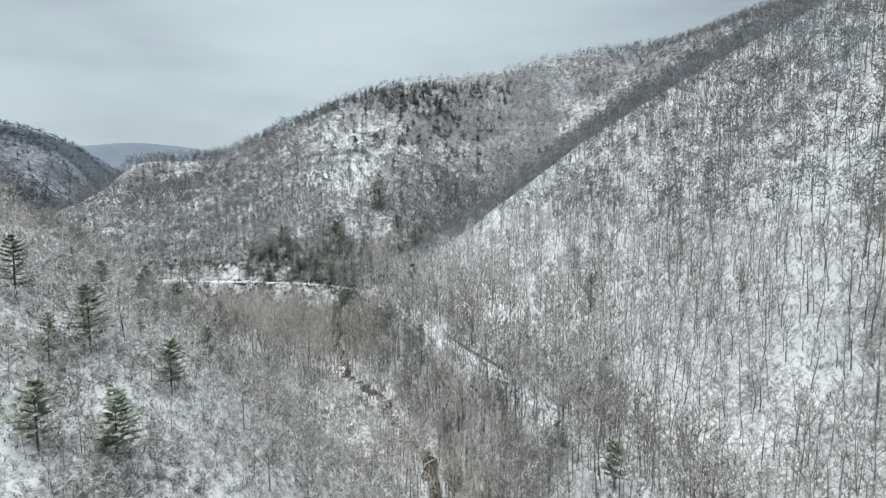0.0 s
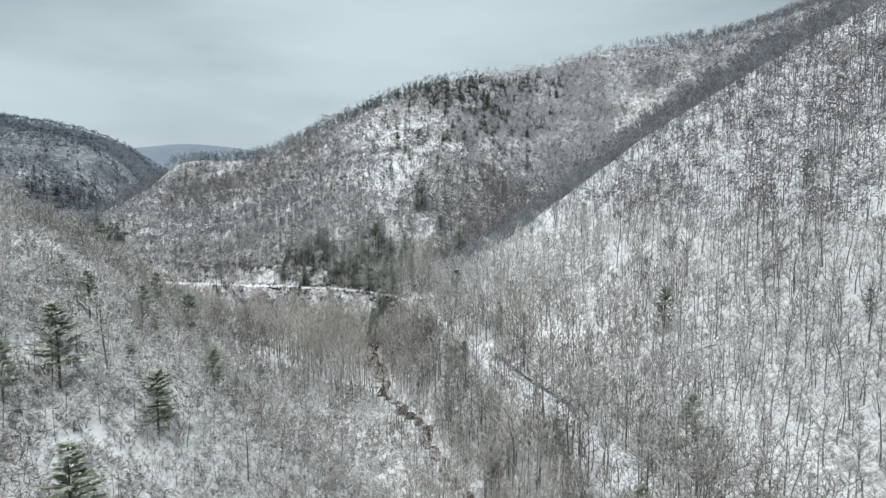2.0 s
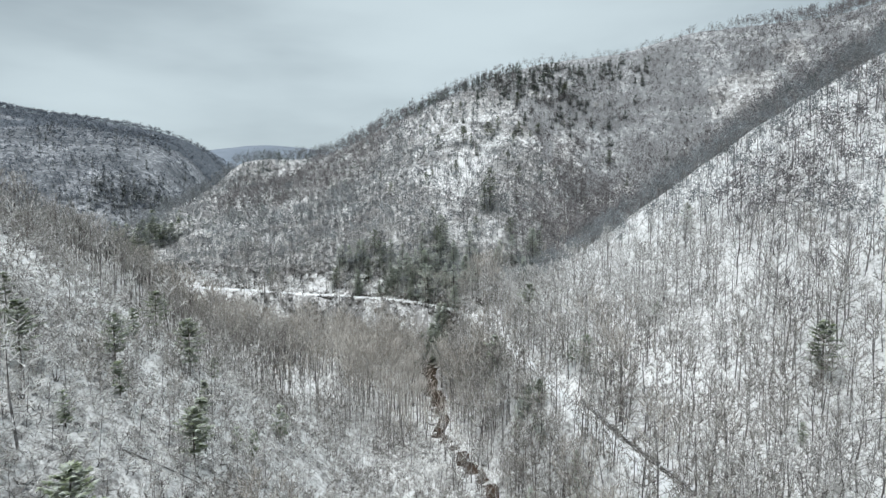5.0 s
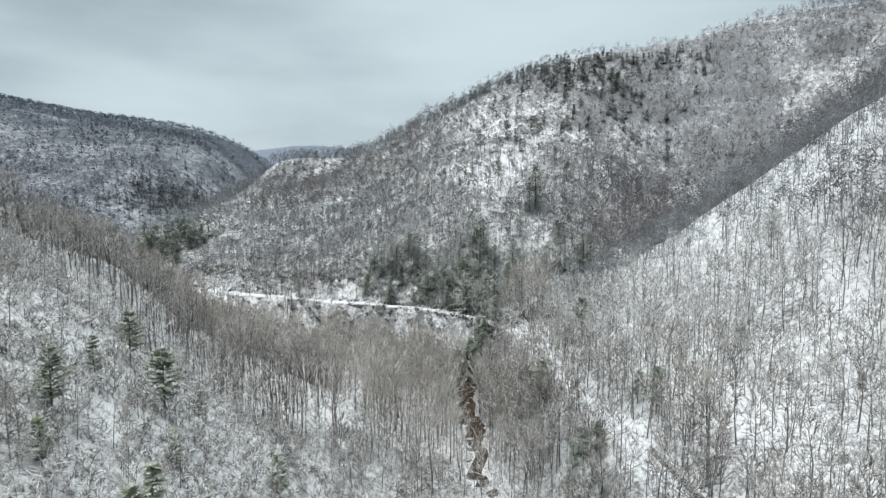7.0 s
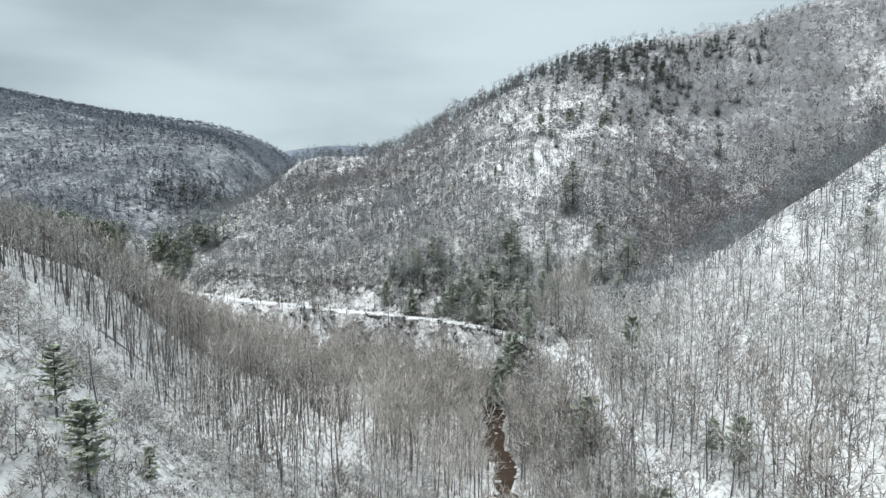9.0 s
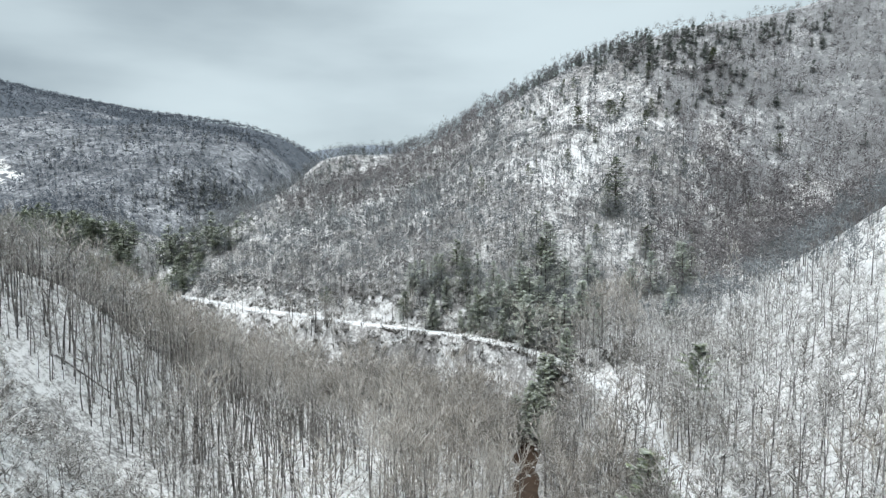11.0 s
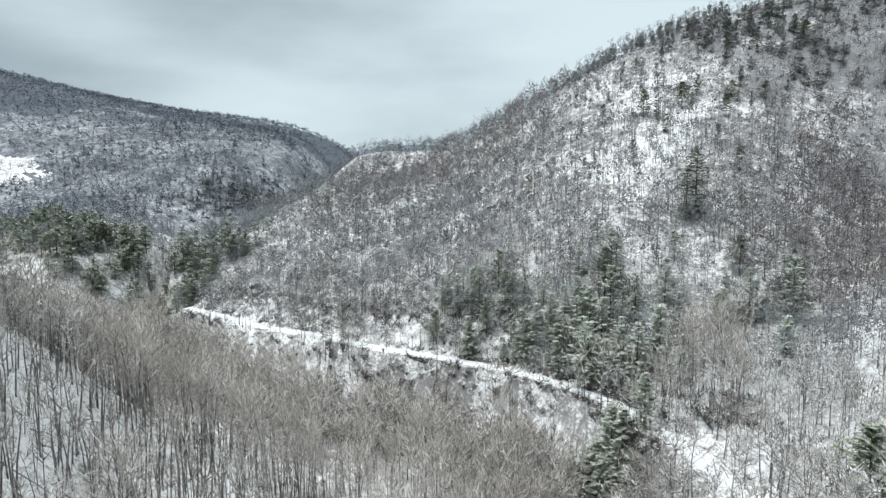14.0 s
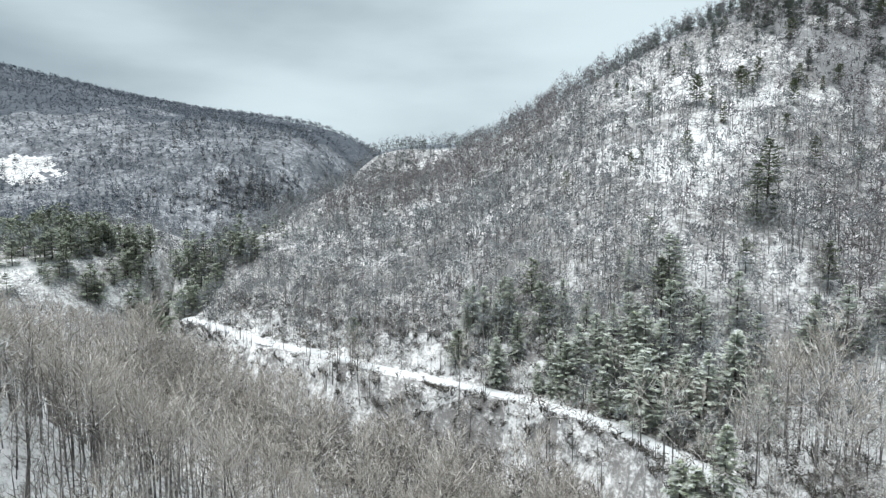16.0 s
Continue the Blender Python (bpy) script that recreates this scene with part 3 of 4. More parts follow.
def conifer(rng, height, whorls, per, tufts, bare_to, spread, droop, tuft_size):
    """Returns trunk arrays and crown arrays. Boughs stand in whorls; each carries flat sprays of needles."""
    trunk, crown = Shape(), Shape()
    sway = rng.uniform(-0.4, 0.4)
    def axis(u):
        return Vector((sway * u * u, sway * 0.5 * u, height * u))
    us = (0, 0.25, 0.6, 1.0)
    trunk.tube([axis(u) - Vector((0, 0, 0.8 if u == 0 else 0)) for u in us], [0.018 * height * (1 - u) ** 0.8 + 0.02 for u in us], 5, 0)
    turn = 0
    for k in range(whorls):
        u = bare_to + (0.985 - bare_to) * (k / (whorls - 1)) ** 0.9
        fall = (1 - u) / (1 - bare_to)
        reach = spread * (0.12 + 0.88 * min(1.0, fall ** 0.75 * 1.25)) * (1 - 0.35 * max(0, fall - 0.75) * 4 * 0.6)
        n = max(3, int(per * (0.6 + 0.4 * fall)))
        turn += 0.7
        for j in range(n):
            if rng.random() < 0.2:
                continue
            a = turn + 6.283 * j / n + rng.uniform(-0.35, 0.35)
            size = reach * rng.uniform(0.5, 1.25)
            root = axis(u)
            out = Vector((math.cos(a), math.sin(a), 0))
            tip = root + out * size + Vector((0, 0, size * (droop + rng.uniform(-0.12, 0.15) + 0.45 * (1 - fall))))
            trunk.blade(root, tip, 0.08 + 0.02 * size, 0)
            across = Vector((-out.y, out.x, 0))
            for q in range(tufts):
                w = 0.2 + 0.8 * (q + rng.uniform(0, 0.9)) / tufts
                c = root.lerp(tip, w) + Vector((0, 0, rng.uniform(-0.12, 0.12)))
                long = tuft_size * (0.7 + 0.55 * (1 - w)) * rng.uniform(0.75, 1.25)
                for side in (-1, 1):
                    e = (out * rng.uniform(0.25, 0.9) + across * side * rng.uniform(0.5, 1.0) + Vector((0, 0, rng.uniform(-0.3, 0.35)))).normalized()
                    crown.blade(c - e * 0.2 * long, c + e * long, long * rng.uniform(0.62, 0.92), 0)
    b = len(crown.v)
    top = axis(1.0)
    for a in (0, 2.1, 4.2):
        q = Vector((math.cos(a), math.sin(a), 0)) * 0.35
        crown.v += [top - Vector((0, 0, 1.0)) + q, top - Vector((0, 0, 1.0)) - q * 0.4, top + Vector((0, 0, 0.5))]
        crown.f.append((b, b + 1, b + 2))
        crown.m.append(0)
        b += 3
    return trunk.arrays(), crown.arrays()


def merge(shapes, pick, pos, turn, size, tall):
    """Lays copies of the shapes out as one set of arrays."""
    vs, fs, ms, base = [], [], [], 0
    for k, (v, f, m) in enumerate(shapes):
        idx = np.where(pick == k)[0]
        if not len(idx):
            continue
        c, s = np.cos(turn[idx])[:, None], np.sin(turn[idx])[:, None]
        sx, sz = size[idx][:, None], tall[idx][:, None]
        x = (v[None, :, 0] * c - v[None, :, 1] * s) * sx + pos[idx, 0:1]
        y = (v[None, :, 0] * s + v[None, :, 1] * c) * sx + pos[idx, 1:2]
        z = v[None, :, 2] * sz + pos[idx, 2:3]
        vs.append(np.stack([x, y, z], 2).reshape(-1, 3))
        fs.append((f[None] + (np.arange(len(idx)) * len(v))[:, None, None] + base).reshape(-1, 3))
        ms.append(np.tile(m, len(idx)))
        base += len(idx) * len(v)
    return np.concatenate(vs), np.concatenate(fs), np.concatenate(ms)


RNG = random.Random(11)
GEN = np.random.default_rng(5)
TREES_NEAR = [bare_tree(RNG, 12, 15, 3, 0.115, 2, bole_wide=0.95, low=0.32, twig_long=1.25, crown=1.2, stray=0.72) for _ in range(12)]
TREES_VASE = [bare_tree(RNG, 13, 11, 3, 0.085, 2, bole_wide=1.15, low=0.46, flare=0.86, twig_long=1.6, crown=1.4, pale=True, stray=0.6) for _ in range(12)]
TREES_VASE_MID = [bare_tree(RNG, 9, 7, 3, 0.13, 1, bole_wide=1.1, low=0.46, flare=0.86, twig_long=1.7, crown=1.4, pale=True, stray=0.6) for _ in range(10)]
TREES_LOW = [bare_tree(RNG, 12, 16, 3, 0.095, 1, height=7.2, low=0.08, bole_wide=0.35, twig_long=1.4, crown=1.35) for _ in range(8)]
TREES_MID = [puff_tree(RNG, 68, 1.45, 0.215, bole_wide=0.26, stems=2) for _ in range(10)]
TREES_FAR = [puff_tree(RNG, 58, 1.35, 0.215, bole_wide=0.18) for _ in range(10)]
TREES_DOT = [puff_tree(RNG, 20, 2.2, 0.8, bole_wide=0.3) for _ in range(8)]
TREES_POLE = [bare_tree(RNG, 8, 8, 3, 0.09, 3, bole_wide=1.75, low=0.58, twig_long=1.3, tilt=2.6) for _ in range(8)]
FAR_LACE = [lacy_shrub(RNG, 4, 4, 0.19) for _ in range(6)]
LACE = [lacy_shrub(RNG, 5, 7, 0.13) for _ in range(8)]
SHRUBS = [lacy_shrub(RNG, 3, 4, 0.13) for _ in range(6)]
SCRUB = [lacy_shrub(RNG, 8, 6, 0.12) for _ in range(6)]


def flight_distance(x, y):
    """Plan distance to the valley's middle line, along which the woods are drawn in most detail."""
    ax, ay, bx, by = 0.0, 0.0, -51.0, 235.0
    t = np.clip(((x - ax) * (bx - ax) + (y - ay) * (by - ay)) / ((bx - ax) ** 2 + (by - ay) ** 2), 0, 1)
    return np.hypot(x - ax - t * (bx - ax), y - ay - t * (by - ay))


def spur_crest(x):
    return np.interp(x, [-420, -300, -220, -172, -150, -122, -92, -60], [172, 222, 264, 294, 312, 316, 296, 270])


def brownness(x, y, z):
    """Where the snow has dropped from the twigs: the valley floor, the left spur's crest and the side hollow."""
    floor = (1 - smooth(30, 52, z)) * smooth(235, 300, y)
    spur = smooth(-330, -180, x) * (1 - smooth(-118, -85, x)) * smooth(-12, 12, y - spur_crest(x)) * (1 - smooth(400, 430, y))
    hx = np.interp(x, [-62, -30, 4, 40, 90, 170, 330], [374, 392, 420, 458, 500, 535, 570])
    hollow = (1 - smooth(20, 62, np.abs(y - hx - 35))) * smooth(-50, 5, x)
    west = (1 - smooth(-175, -125, x)) * smooth(-330, -260, x) * smooth(480, 530, y) * (1 - smooth(640, 690, y)) * 0.7
    patch = smooth(0.52, 0.68, fractal(x, y, 60, 21)) * (0.75 - 0.7 * smooth(400, 450, y))
    return np.clip(np.maximum.reduce([floor, spur, hollow, west, patch]), 0, 1)


def in_valley(x, y):
    """The part of the plan between the two valley sides, where the woods are drawn in full."""
    hidden = (y > 430) & (y < 640) & (x > 75 + np.interp(y, [430, 450, 480, 520, 560, 600, 640], [330, 60, 60, 85, 140, 290, 360]))
    return ~hidden & (y > 85) & (x > np.interp(y, [85, 110, 350, 420], [-75, -95, -330, -420])) & (x < np.interp(y, [85, 150, 390, 640, 700], [100, 135, 330, 360, 500]))


def openness(x, y, z):
    """Thin woods with much snow showing: the knob's face and some glades."""
    face = np.exp(-(((x + 75) / 55) ** 2 + ((y - 505) / 75) ** 2))
    glade = smooth(0.50, 0.62, fractal(x + 0.35 * y, y - 0.35 * x, 38, 33))
    bare = smooth(-185, -160, x) * (1 - smooth(-105, -85, x)) * smooth(232, 252, y) * (1 - smooth(-15, 5, y - spur_crest(x)))
    return 0.12 * (z < 36) * (y > 235) * (x < -40) + np.clip(0.32 * face + np.where(x > 40, 0.24, 0.58) * glade * (y < 400) * (1 - 0.7 * smooth(255, 290, y) * (x > -40)) + 0.72 * bare, 0, 0.9)


def scatter(x0, x1, y0, y1, step, jitter=0.46):
    gx, gy = np.meshgrid(np.arange(x0, x1, step), np.arange(y0, y1, step))
    n = gx.size
    x = gx.ravel() + GEN.uniform(-jitter, jitter, n) * step
    y = gy.ravel() + GEN.uniform(-jitter, jitter, n) * step
    return x, y


def wooded(x, y):
    """Drops what would stand in the road or the stream."""
    dr, _ = to_curve(x, y, ROAD_LINE)
    ds, _ = to_curve(x, y, STREAM_LINE)
    # the verge on the stream side was cut back when the road was made
    rx = np.interp(y, [60, 130, 181, 211, 238, 265, 304, 331, 349], [50, 34, 22, 10, 0, -10, -25, -35, -46])
    verge = np.where((x < rx) & (y < 345) & (y > 225), 3.0 + 0.9 * smooth(255, 300, y) + 1.2 * value_noise(x, y, 13, 95), ROAD_HALF + 0.6)
    return (dr > verge) & (ds > np.where(y < 285, 2.6, 4.8))


CREST_X = [-230, -215, -195, -165, -115, -60, -10, 40, 105, 170, 330, 520]
CREST_Y = [880, 800, 745, 700, 655, 625, 618, 628, 635, 655, 720, 780]
FOREST_WORDS = {False: "snow-laden leafless hardwood forest on the slopes", True: "bare brown leafless hardwood forest in the hollows"}


def grow(idx, shapes, x, y, z, twig, words, wide=1.0, tall_by=1.0, bole=None):
    n = len(idx)
    crest = np.interp(x[idx], CREST_X, CREST_Y)
    tall = (0.55 + 0.85 * GEN.random(n) ** 1.6) * tall_by * (1 - 0.4 * smooth(-45, -5, y[idx] - crest) * (x[idx] > -235) * (1 - 0.35 * smooth(0, 90, x[idx])))
    v, f, m = merge(shapes, GEN.integers(0, len(shapes), n), np.stack([x[idx], y[idx], z[idx]], 1), GEN.uniform(0, 6.28, n), tall * GEN.uniform(0.85, 1.15, n) * wide, tall)
    tagged(mesh_object("bare_forest", v, f, [bole or BARK, twig, LIMB], m), words, "forest", kind="stuff")


def single_trees(x, y, z):
    """The hardwoods of the right-hand slope's foot, one by one."""
    roots = []
    for k in range(8):
        root = new("bare_tree")
        v, f, m = bare_tree(random.Random(100 + k), 14, 15, 5, 0.12, 4, solid=True, twig_long=1.25, crown=1.2, stray=0.72, bole_wide=0.9)
        for name, slot, mat in (("trunk", 0, BARK), ("crown", 1, TWIG_WHITE)):
            used, flat = np.unique(f[m == slot], return_inverse=True)
            mesh_object(name, v[used], flat.reshape(-1, 3), [mat], None, root)
        roots.append(root)
    for k in range(len(x)):
        s = GEN.uniform(0.65, 1.2)
        m = Matrix.Translation((x[k], y[k], z[k])) @ Euler((GEN.uniform(-0.06, 0.06), GEN.uniform(-0.06, 0.06), GEN.uniform(0, 6.28))).to_matrix().to_4x4() @ Matrix.Scale(s, 4)
        ob = roots[k] if k < len(roots) else copy_thing(roots[k % len(roots)], m)
        ob.matrix_world = m
        tagged(ob, "leafless hardwood tree with snow along its branches", "tree", "hardwoods on the lower slope")


def plant_woods():
    x, y = scatter(-420, 480, -40, 790, 3.8)
    ok = wooded(x, y) & ~below_wall(x, y)
    x, y = x[ok], y[ok]
    z = land(x, y)
    ok = GEN.random(len(x)) > openness(x, y, z)
    crest = np.interp(x, CREST_X, CREST_Y)
    ok &= y < crest + 14
    ok &= (np.hypot((x + 342) / 62, (y - 430) / 30) > 1) | (GEN.random(len(x)) < 0.5)
    x, y, z = x[ok], y[ok], z[ok]
    d = flight_distance(x, y)
    inside = in_valley(x, y)
    brown = GEN.random(len(x)) < brownness(x, y, z)
    clump = smooth(0.40, 0.58, fractal(x, y, 34, 25))
    dull = GEN.random(len(x)) < np.where(y > 385, 0.55 + 0.3 * smooth(-40, 40, x), np.where(x > -5, (0.55 + 0.42 * clump) * (1 - 0.45 * smooth(215, 260, y)), 0.20 + 0.28 * clump))
    brown &= ~((x > 15) & (y > 215) & (y < 400))
    snowy = (x > -32) & (x < 60) & (y > 285) & (y < 390)
    dull &= ~(snowy & (GEN.random(len(x)) < 0.75))
    brown &= ~snowy & ~((y > 392) & (y < 480) & (x < -62) & (GEN.random(len(x)) < 0.85))
    east = (x > 15) & (y < 400)
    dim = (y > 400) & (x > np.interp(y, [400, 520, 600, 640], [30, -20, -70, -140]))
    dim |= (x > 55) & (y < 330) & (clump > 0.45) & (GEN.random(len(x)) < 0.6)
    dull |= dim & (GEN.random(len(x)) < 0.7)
    dull |= (y > np.interp(x, CREST_X, CREST_Y) - 34) & (y > 560) & (x < 60)
    own = (x > 22) & (x < 100) & (y > 128) & (y < 214) & ~brown
    own &= np.cumsum(own) <= 290
    near = inside & (d < 135) & ~own
    mid = inside & (d >= 135) & (d < 290)
    far = inside & (d >= 290) & (GEN.random(len(x)) < np.where((x > 20) & (y > np.interp(x, CREST_X, CREST_Y) - 25), 1.0, 0.6))
    thin = ~inside & (GEN.random(len(x)) < np.where((y < 110) & (np.abs(x) < 190), 0.12, 0.04))
    single_trees(x[own], y[own], z[own])
    scrub = near & (x < np.interp(y, [85, 140, 203, 246], [0, -6, -20, -55])) & (y < 240) & (GEN.random(len(x)) < 0.97)
    near &= ~scrub
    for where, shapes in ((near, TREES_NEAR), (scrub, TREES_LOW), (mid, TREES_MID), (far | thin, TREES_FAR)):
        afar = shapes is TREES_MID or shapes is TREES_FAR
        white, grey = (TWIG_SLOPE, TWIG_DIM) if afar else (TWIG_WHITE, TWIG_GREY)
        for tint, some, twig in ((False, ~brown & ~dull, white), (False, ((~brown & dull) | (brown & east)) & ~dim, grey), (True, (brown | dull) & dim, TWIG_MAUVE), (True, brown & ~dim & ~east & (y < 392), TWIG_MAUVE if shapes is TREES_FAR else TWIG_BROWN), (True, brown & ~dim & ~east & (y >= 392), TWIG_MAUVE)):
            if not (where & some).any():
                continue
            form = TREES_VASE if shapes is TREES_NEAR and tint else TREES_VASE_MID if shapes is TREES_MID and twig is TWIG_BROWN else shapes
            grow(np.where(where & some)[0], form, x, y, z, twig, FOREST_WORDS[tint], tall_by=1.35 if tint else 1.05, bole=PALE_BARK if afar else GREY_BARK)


def plant_floor():
    """The close-grown flood-plain and the crest behind it."""
    x, y = scatter(-330, -60, 225, 400, 7.2)
    ok = wooded(x, y)
    x, y = x[ok], y[ok]
    z = land(x, y)
    ok = (brownness(x, y, z) > 0.6) & (GEN.random(len(x)) > 1.6 * openness(x, y, z))
    x, y, z = x[ok], y[ok], z[ok]
    edge = np.interp(x, [-280, -218, -165, -121, -80, -61, -46], [418, 402, 394, 389, 379, 366, 349])
    ok = (y < edge - 14) & (y > spur_crest(x) - 4)
    x, y, z = x[ok], y[ok], z[ok]
    grow(np.arange(len(x)), TREES_VASE, x, y, z, TWIG_BROWN, "dense bare tan hardwoods on the valley floor", 1.1, 1.45, GREY_BARK)


def plant_bottomland():
    """Close-grown grey woods between the stream and the road, and the bank below the bend."""
    x, y = scatter(-60, 60, 90, 345, 3.0)
    sx = np.interp(y, [60, 140, 203, 246, 293, 325, 353], [14, 2, -10, -29, -50, -59, -67])
    rx = np.interp(y, [60, 130, 181, 211, 238, 265, 304, 331, 349], [50, 34, 22, 10, 0, -10, -25, -35, -46])
    ok = wooded(x, y) & (x > sx) & (x < rx + 9) & (GEN.random(len(x)) < 0.45 + 0.5 * smooth(0.35, 0.5, fractal(x, y, 24, 71)))
    x, y = x[ok], y[ok]
    grow(np.arange(len(x)), TREES_NEAR, x, y, land(x, y), TWIG_GREY, "crowded grey-brown hardwoods beside the stream", 1.1, 1.05)
    x, y = scatter(-260, -50, 330, 402, 2.4)
    edge = np.interp(x, [-280, -218, -165, -121, -80, -61, -46], [414, 398, 390, 385, 375, 362, 346])
    dr, _ = to_curve(x, y, ROAD_LINE)
    ds, _ = to_curve(x, y, STREAM_LINE)
    ok = (dr > ROAD_HALF + 1.2) & (ds > np.where(x < -80, 1.6, 4.5)) & (y < edge) & (y > edge - 34) & (GEN.random(len(x)) < 0.5 + 0.45 * smooth(0.4, 0.55, fractal(x, y, 26, 73))) & ~below_wall(x, y)
    x, y = x[ok], y[ok]
    grow(np.arange(len(x)), TREES_MID, x, y, land(x, y), TWIG_GREY, "grey hardwoods rooted in the road bank", 1.1, 1.1)
    x, y = scatter(-270, -10, 352, 470, 2.9)
    edge = np.interp(x, [-280, -218, -165, -121, -80, -61, -46, -20], [421, 405, 397, 392, 383, 370, 354, 350])
    ok = wooded(x, y) & (y > edge) & (y < edge + 42) & (GEN.random(len(x)) < 0.75 - 0.4 * smooth(20, 42, y - edge))
    x, y = x[ok], y[ok]
    grow(np.arange(len(x)), TREES_MID, x, y, land(x, y), TWIG_WHITE, "snowy hardwoods on the cut slope above the road", 1.05, 0.75, PALE_BARK)


def plant_poles():
    """Tall thin trees with dark boles, well apart on the snowy near face of the spur."""
    x, y = scatter(-205, -95, 225, 318, 3.0)
    ok = (y < spur_crest(x) - 2) & (y > spur_crest(x) - 62) & wooded(x, y)
    x, y = x[ok], y[ok]
    grow(np.arange(len(x)), TREES_POLE, x, y, land(x, y), TWIG_GREY, "tall dark-boled bare hardwoods on open snow", 0.7, 1.2, BARK)


def plant_slope_brush():
    """Fine snow-laden scrub on the near left slope."""
    x, y = scatter(-190, 5, 85, 278, 2.0)
    edge = np.interp(y, [85, 140, 203, 246, 278], [8, -2, -15, -36, -54])
    ok = wooded(x, y) & (x < edge) & (x > np.interp(y, [85, 235, 245, 278], [-100, -195, -110, -80])) & (GEN.random(len(x)) < 0.5 + 0.48 * smooth(0.36, 0.55, fractal(x, y, 18, 62)))
    x, y = x[ok], y[ok]
    n = len(x)
    s = GEN.uniform(0.8, 1.8, n)
    v, f, m = merge(LACE, GEN.integers(0, len(LACE), n), np.stack([x, y, land(x, y)], 1), GEN.uniform(0, 6.28, n), s * 1.25, s)
    tagged(mesh_object("underbrush", v, f, [PALE_BARK, TWIG_WHITE], m), "fine snow-covered scrub on the near slope", "brush", kind="stuff")


def plant_far_brush():
    x, y = scatter(-420, 300, 390, 660, 4.8)
    ok = wooded(x, y)
    x, y = x[ok], y[ok]
    z = land(x, y)
    ok = GEN.random(len(x)) > 0.75 * openness(x, y, z) + 0.1
    crest = np.interp(x, CREST_X, CREST_Y)
    ok &= (y < crest) & in_valley(x, y)
    x, y, z = x[ok], y[ok], z[ok]
    brown = GEN.random(len(x)) < np.maximum(0.25, brownness(x, y, z))
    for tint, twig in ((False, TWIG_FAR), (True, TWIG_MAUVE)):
        idx = np.where(brown == tint)[0]
        n = len(idx)
        s = GEN.uniform(0.8, 1.7, n)
        v, f, m = merge(FAR_LACE, GEN.integers(0, len(FAR_LACE), n), np.stack([x[idx], y[idx], z[idx]], 1), GEN.uniform(0, 6.28, n), s, s)
        tagged(mesh_object("underbrush", v, f, [BARK, twig], m), "leafless undergrowth on the wooded knob and hollow", "brush", kind="stuff")


def plant_brush():
    x, y = scatter(-190, 240, 90, 400, 3.3)
    ok = wooded(x, y)
    x, y = x[ok], y[ok]
    z = land(x, y)
    ok = GEN.random(len(x)) < 0.3 + 0.6 * smooth(0.42, 0.6, fractal(x, y, 30, 61))
    x, y, z = x[ok], y[ok], z[ok]
    brown = GEN.random(len(x)) < np.maximum(0.5, brownness(x, y, z))
    for tint, twig in ((False, TWIG_WHITE), (True, TWIG_GREY)):
        idx = np.where(brown == tint)[0]
        n = len(idx)
        s = GEN.uniform(0.6, 1.5, n)
        v, f, m = merge(SHRUBS, GEN.integers(0, len(SHRUBS), n), np.stack([x[idx], y[idx], z[idx]], 1), GEN.uniform(0, 6.28, n), s, s)
        tagged(mesh_object("underbrush", v, f, [BARK, twig], m), "tangled leafless underbrush dusted with snow", "brush", kind="stuff")


def below_wall(x, y):
    """The strip of bank in front of the timber wall, kept clear of growth."""
    return (x > -152) & (x < -124) & (y < 393) & (y > 383)


def plant_thicket():
    """Dark tangled scrub on the steep bank between the road and the stream."""
    x, y = scatter(-285, -40, 345, 412, 1.3)
    dr, _ = to_curve(x, y, ROAD_LINE)
    ds, _ = to_curve(x, y, STREAM_LINE)
    edge = np.interp(x, [-280, -218, -165, -121, -80, -61, -46], [418, 402, 394, 389, 379, 366, 349])
    ok = (dr > ROAD_HALF + 1.3) & (dr < 32) & (ds > np.where(x < -80, 1.2, 4)) & (y < edge) & (GEN.random(len(x)) < np.where(x > -150, 0.72, 0.55) + 0.4 * smooth(0.38, 0.52, fractal(x, y, 22, 91)))
    x, y = x[ok], y[ok]
    ux, uy = scatter(-270, -30, 352, 440, 1.7)
    up = np.interp(ux, [-280, -218, -165, -121, -80, -61, -46, -30], [421, 405, 397, 392, 383, 370, 354, 352])
    ok = (uy > up - 1) & (uy < up + 15) & (GEN.random(len(ux)) < np.where((ux > -128) & (uy < up + 7), 0.95, 0.45)) & wooded(ux, uy)
    x, y = np.concatenate([x, ux[ok]]), np.concatenate([y, uy[ok]])
    dr, _ = to_curve(x, y, ROAD_LINE)
    below = y < np.interp(x, [-280, -218, -165, -121, -80, -61, -46], [418, 402, 394, 389, 379, 366, 349])
    free = (below_wall(x, y) & (y > 386)) | (below & (dr < np.where(x < -152, 5.2, 4.2)) & (GEN.random(len(x)) < 0.9))
    x, y, dr, below = x[~free], y[~free], dr[~free], below[~free]
    n = len(x)
    s = GEN.uniform(0.8, 1.8, n) * np.where(below & (dr > 8), 1.4, 1.0)
    v, f, m = merge(SCRUB, GEN.integers(0, len(SCRUB), n), np.stack([x, y, land(x, y)], 1), GEN.uniform(0, 6.28, n), s * 1.2, s)
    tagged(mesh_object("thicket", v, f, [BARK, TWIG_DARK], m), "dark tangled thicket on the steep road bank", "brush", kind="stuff")


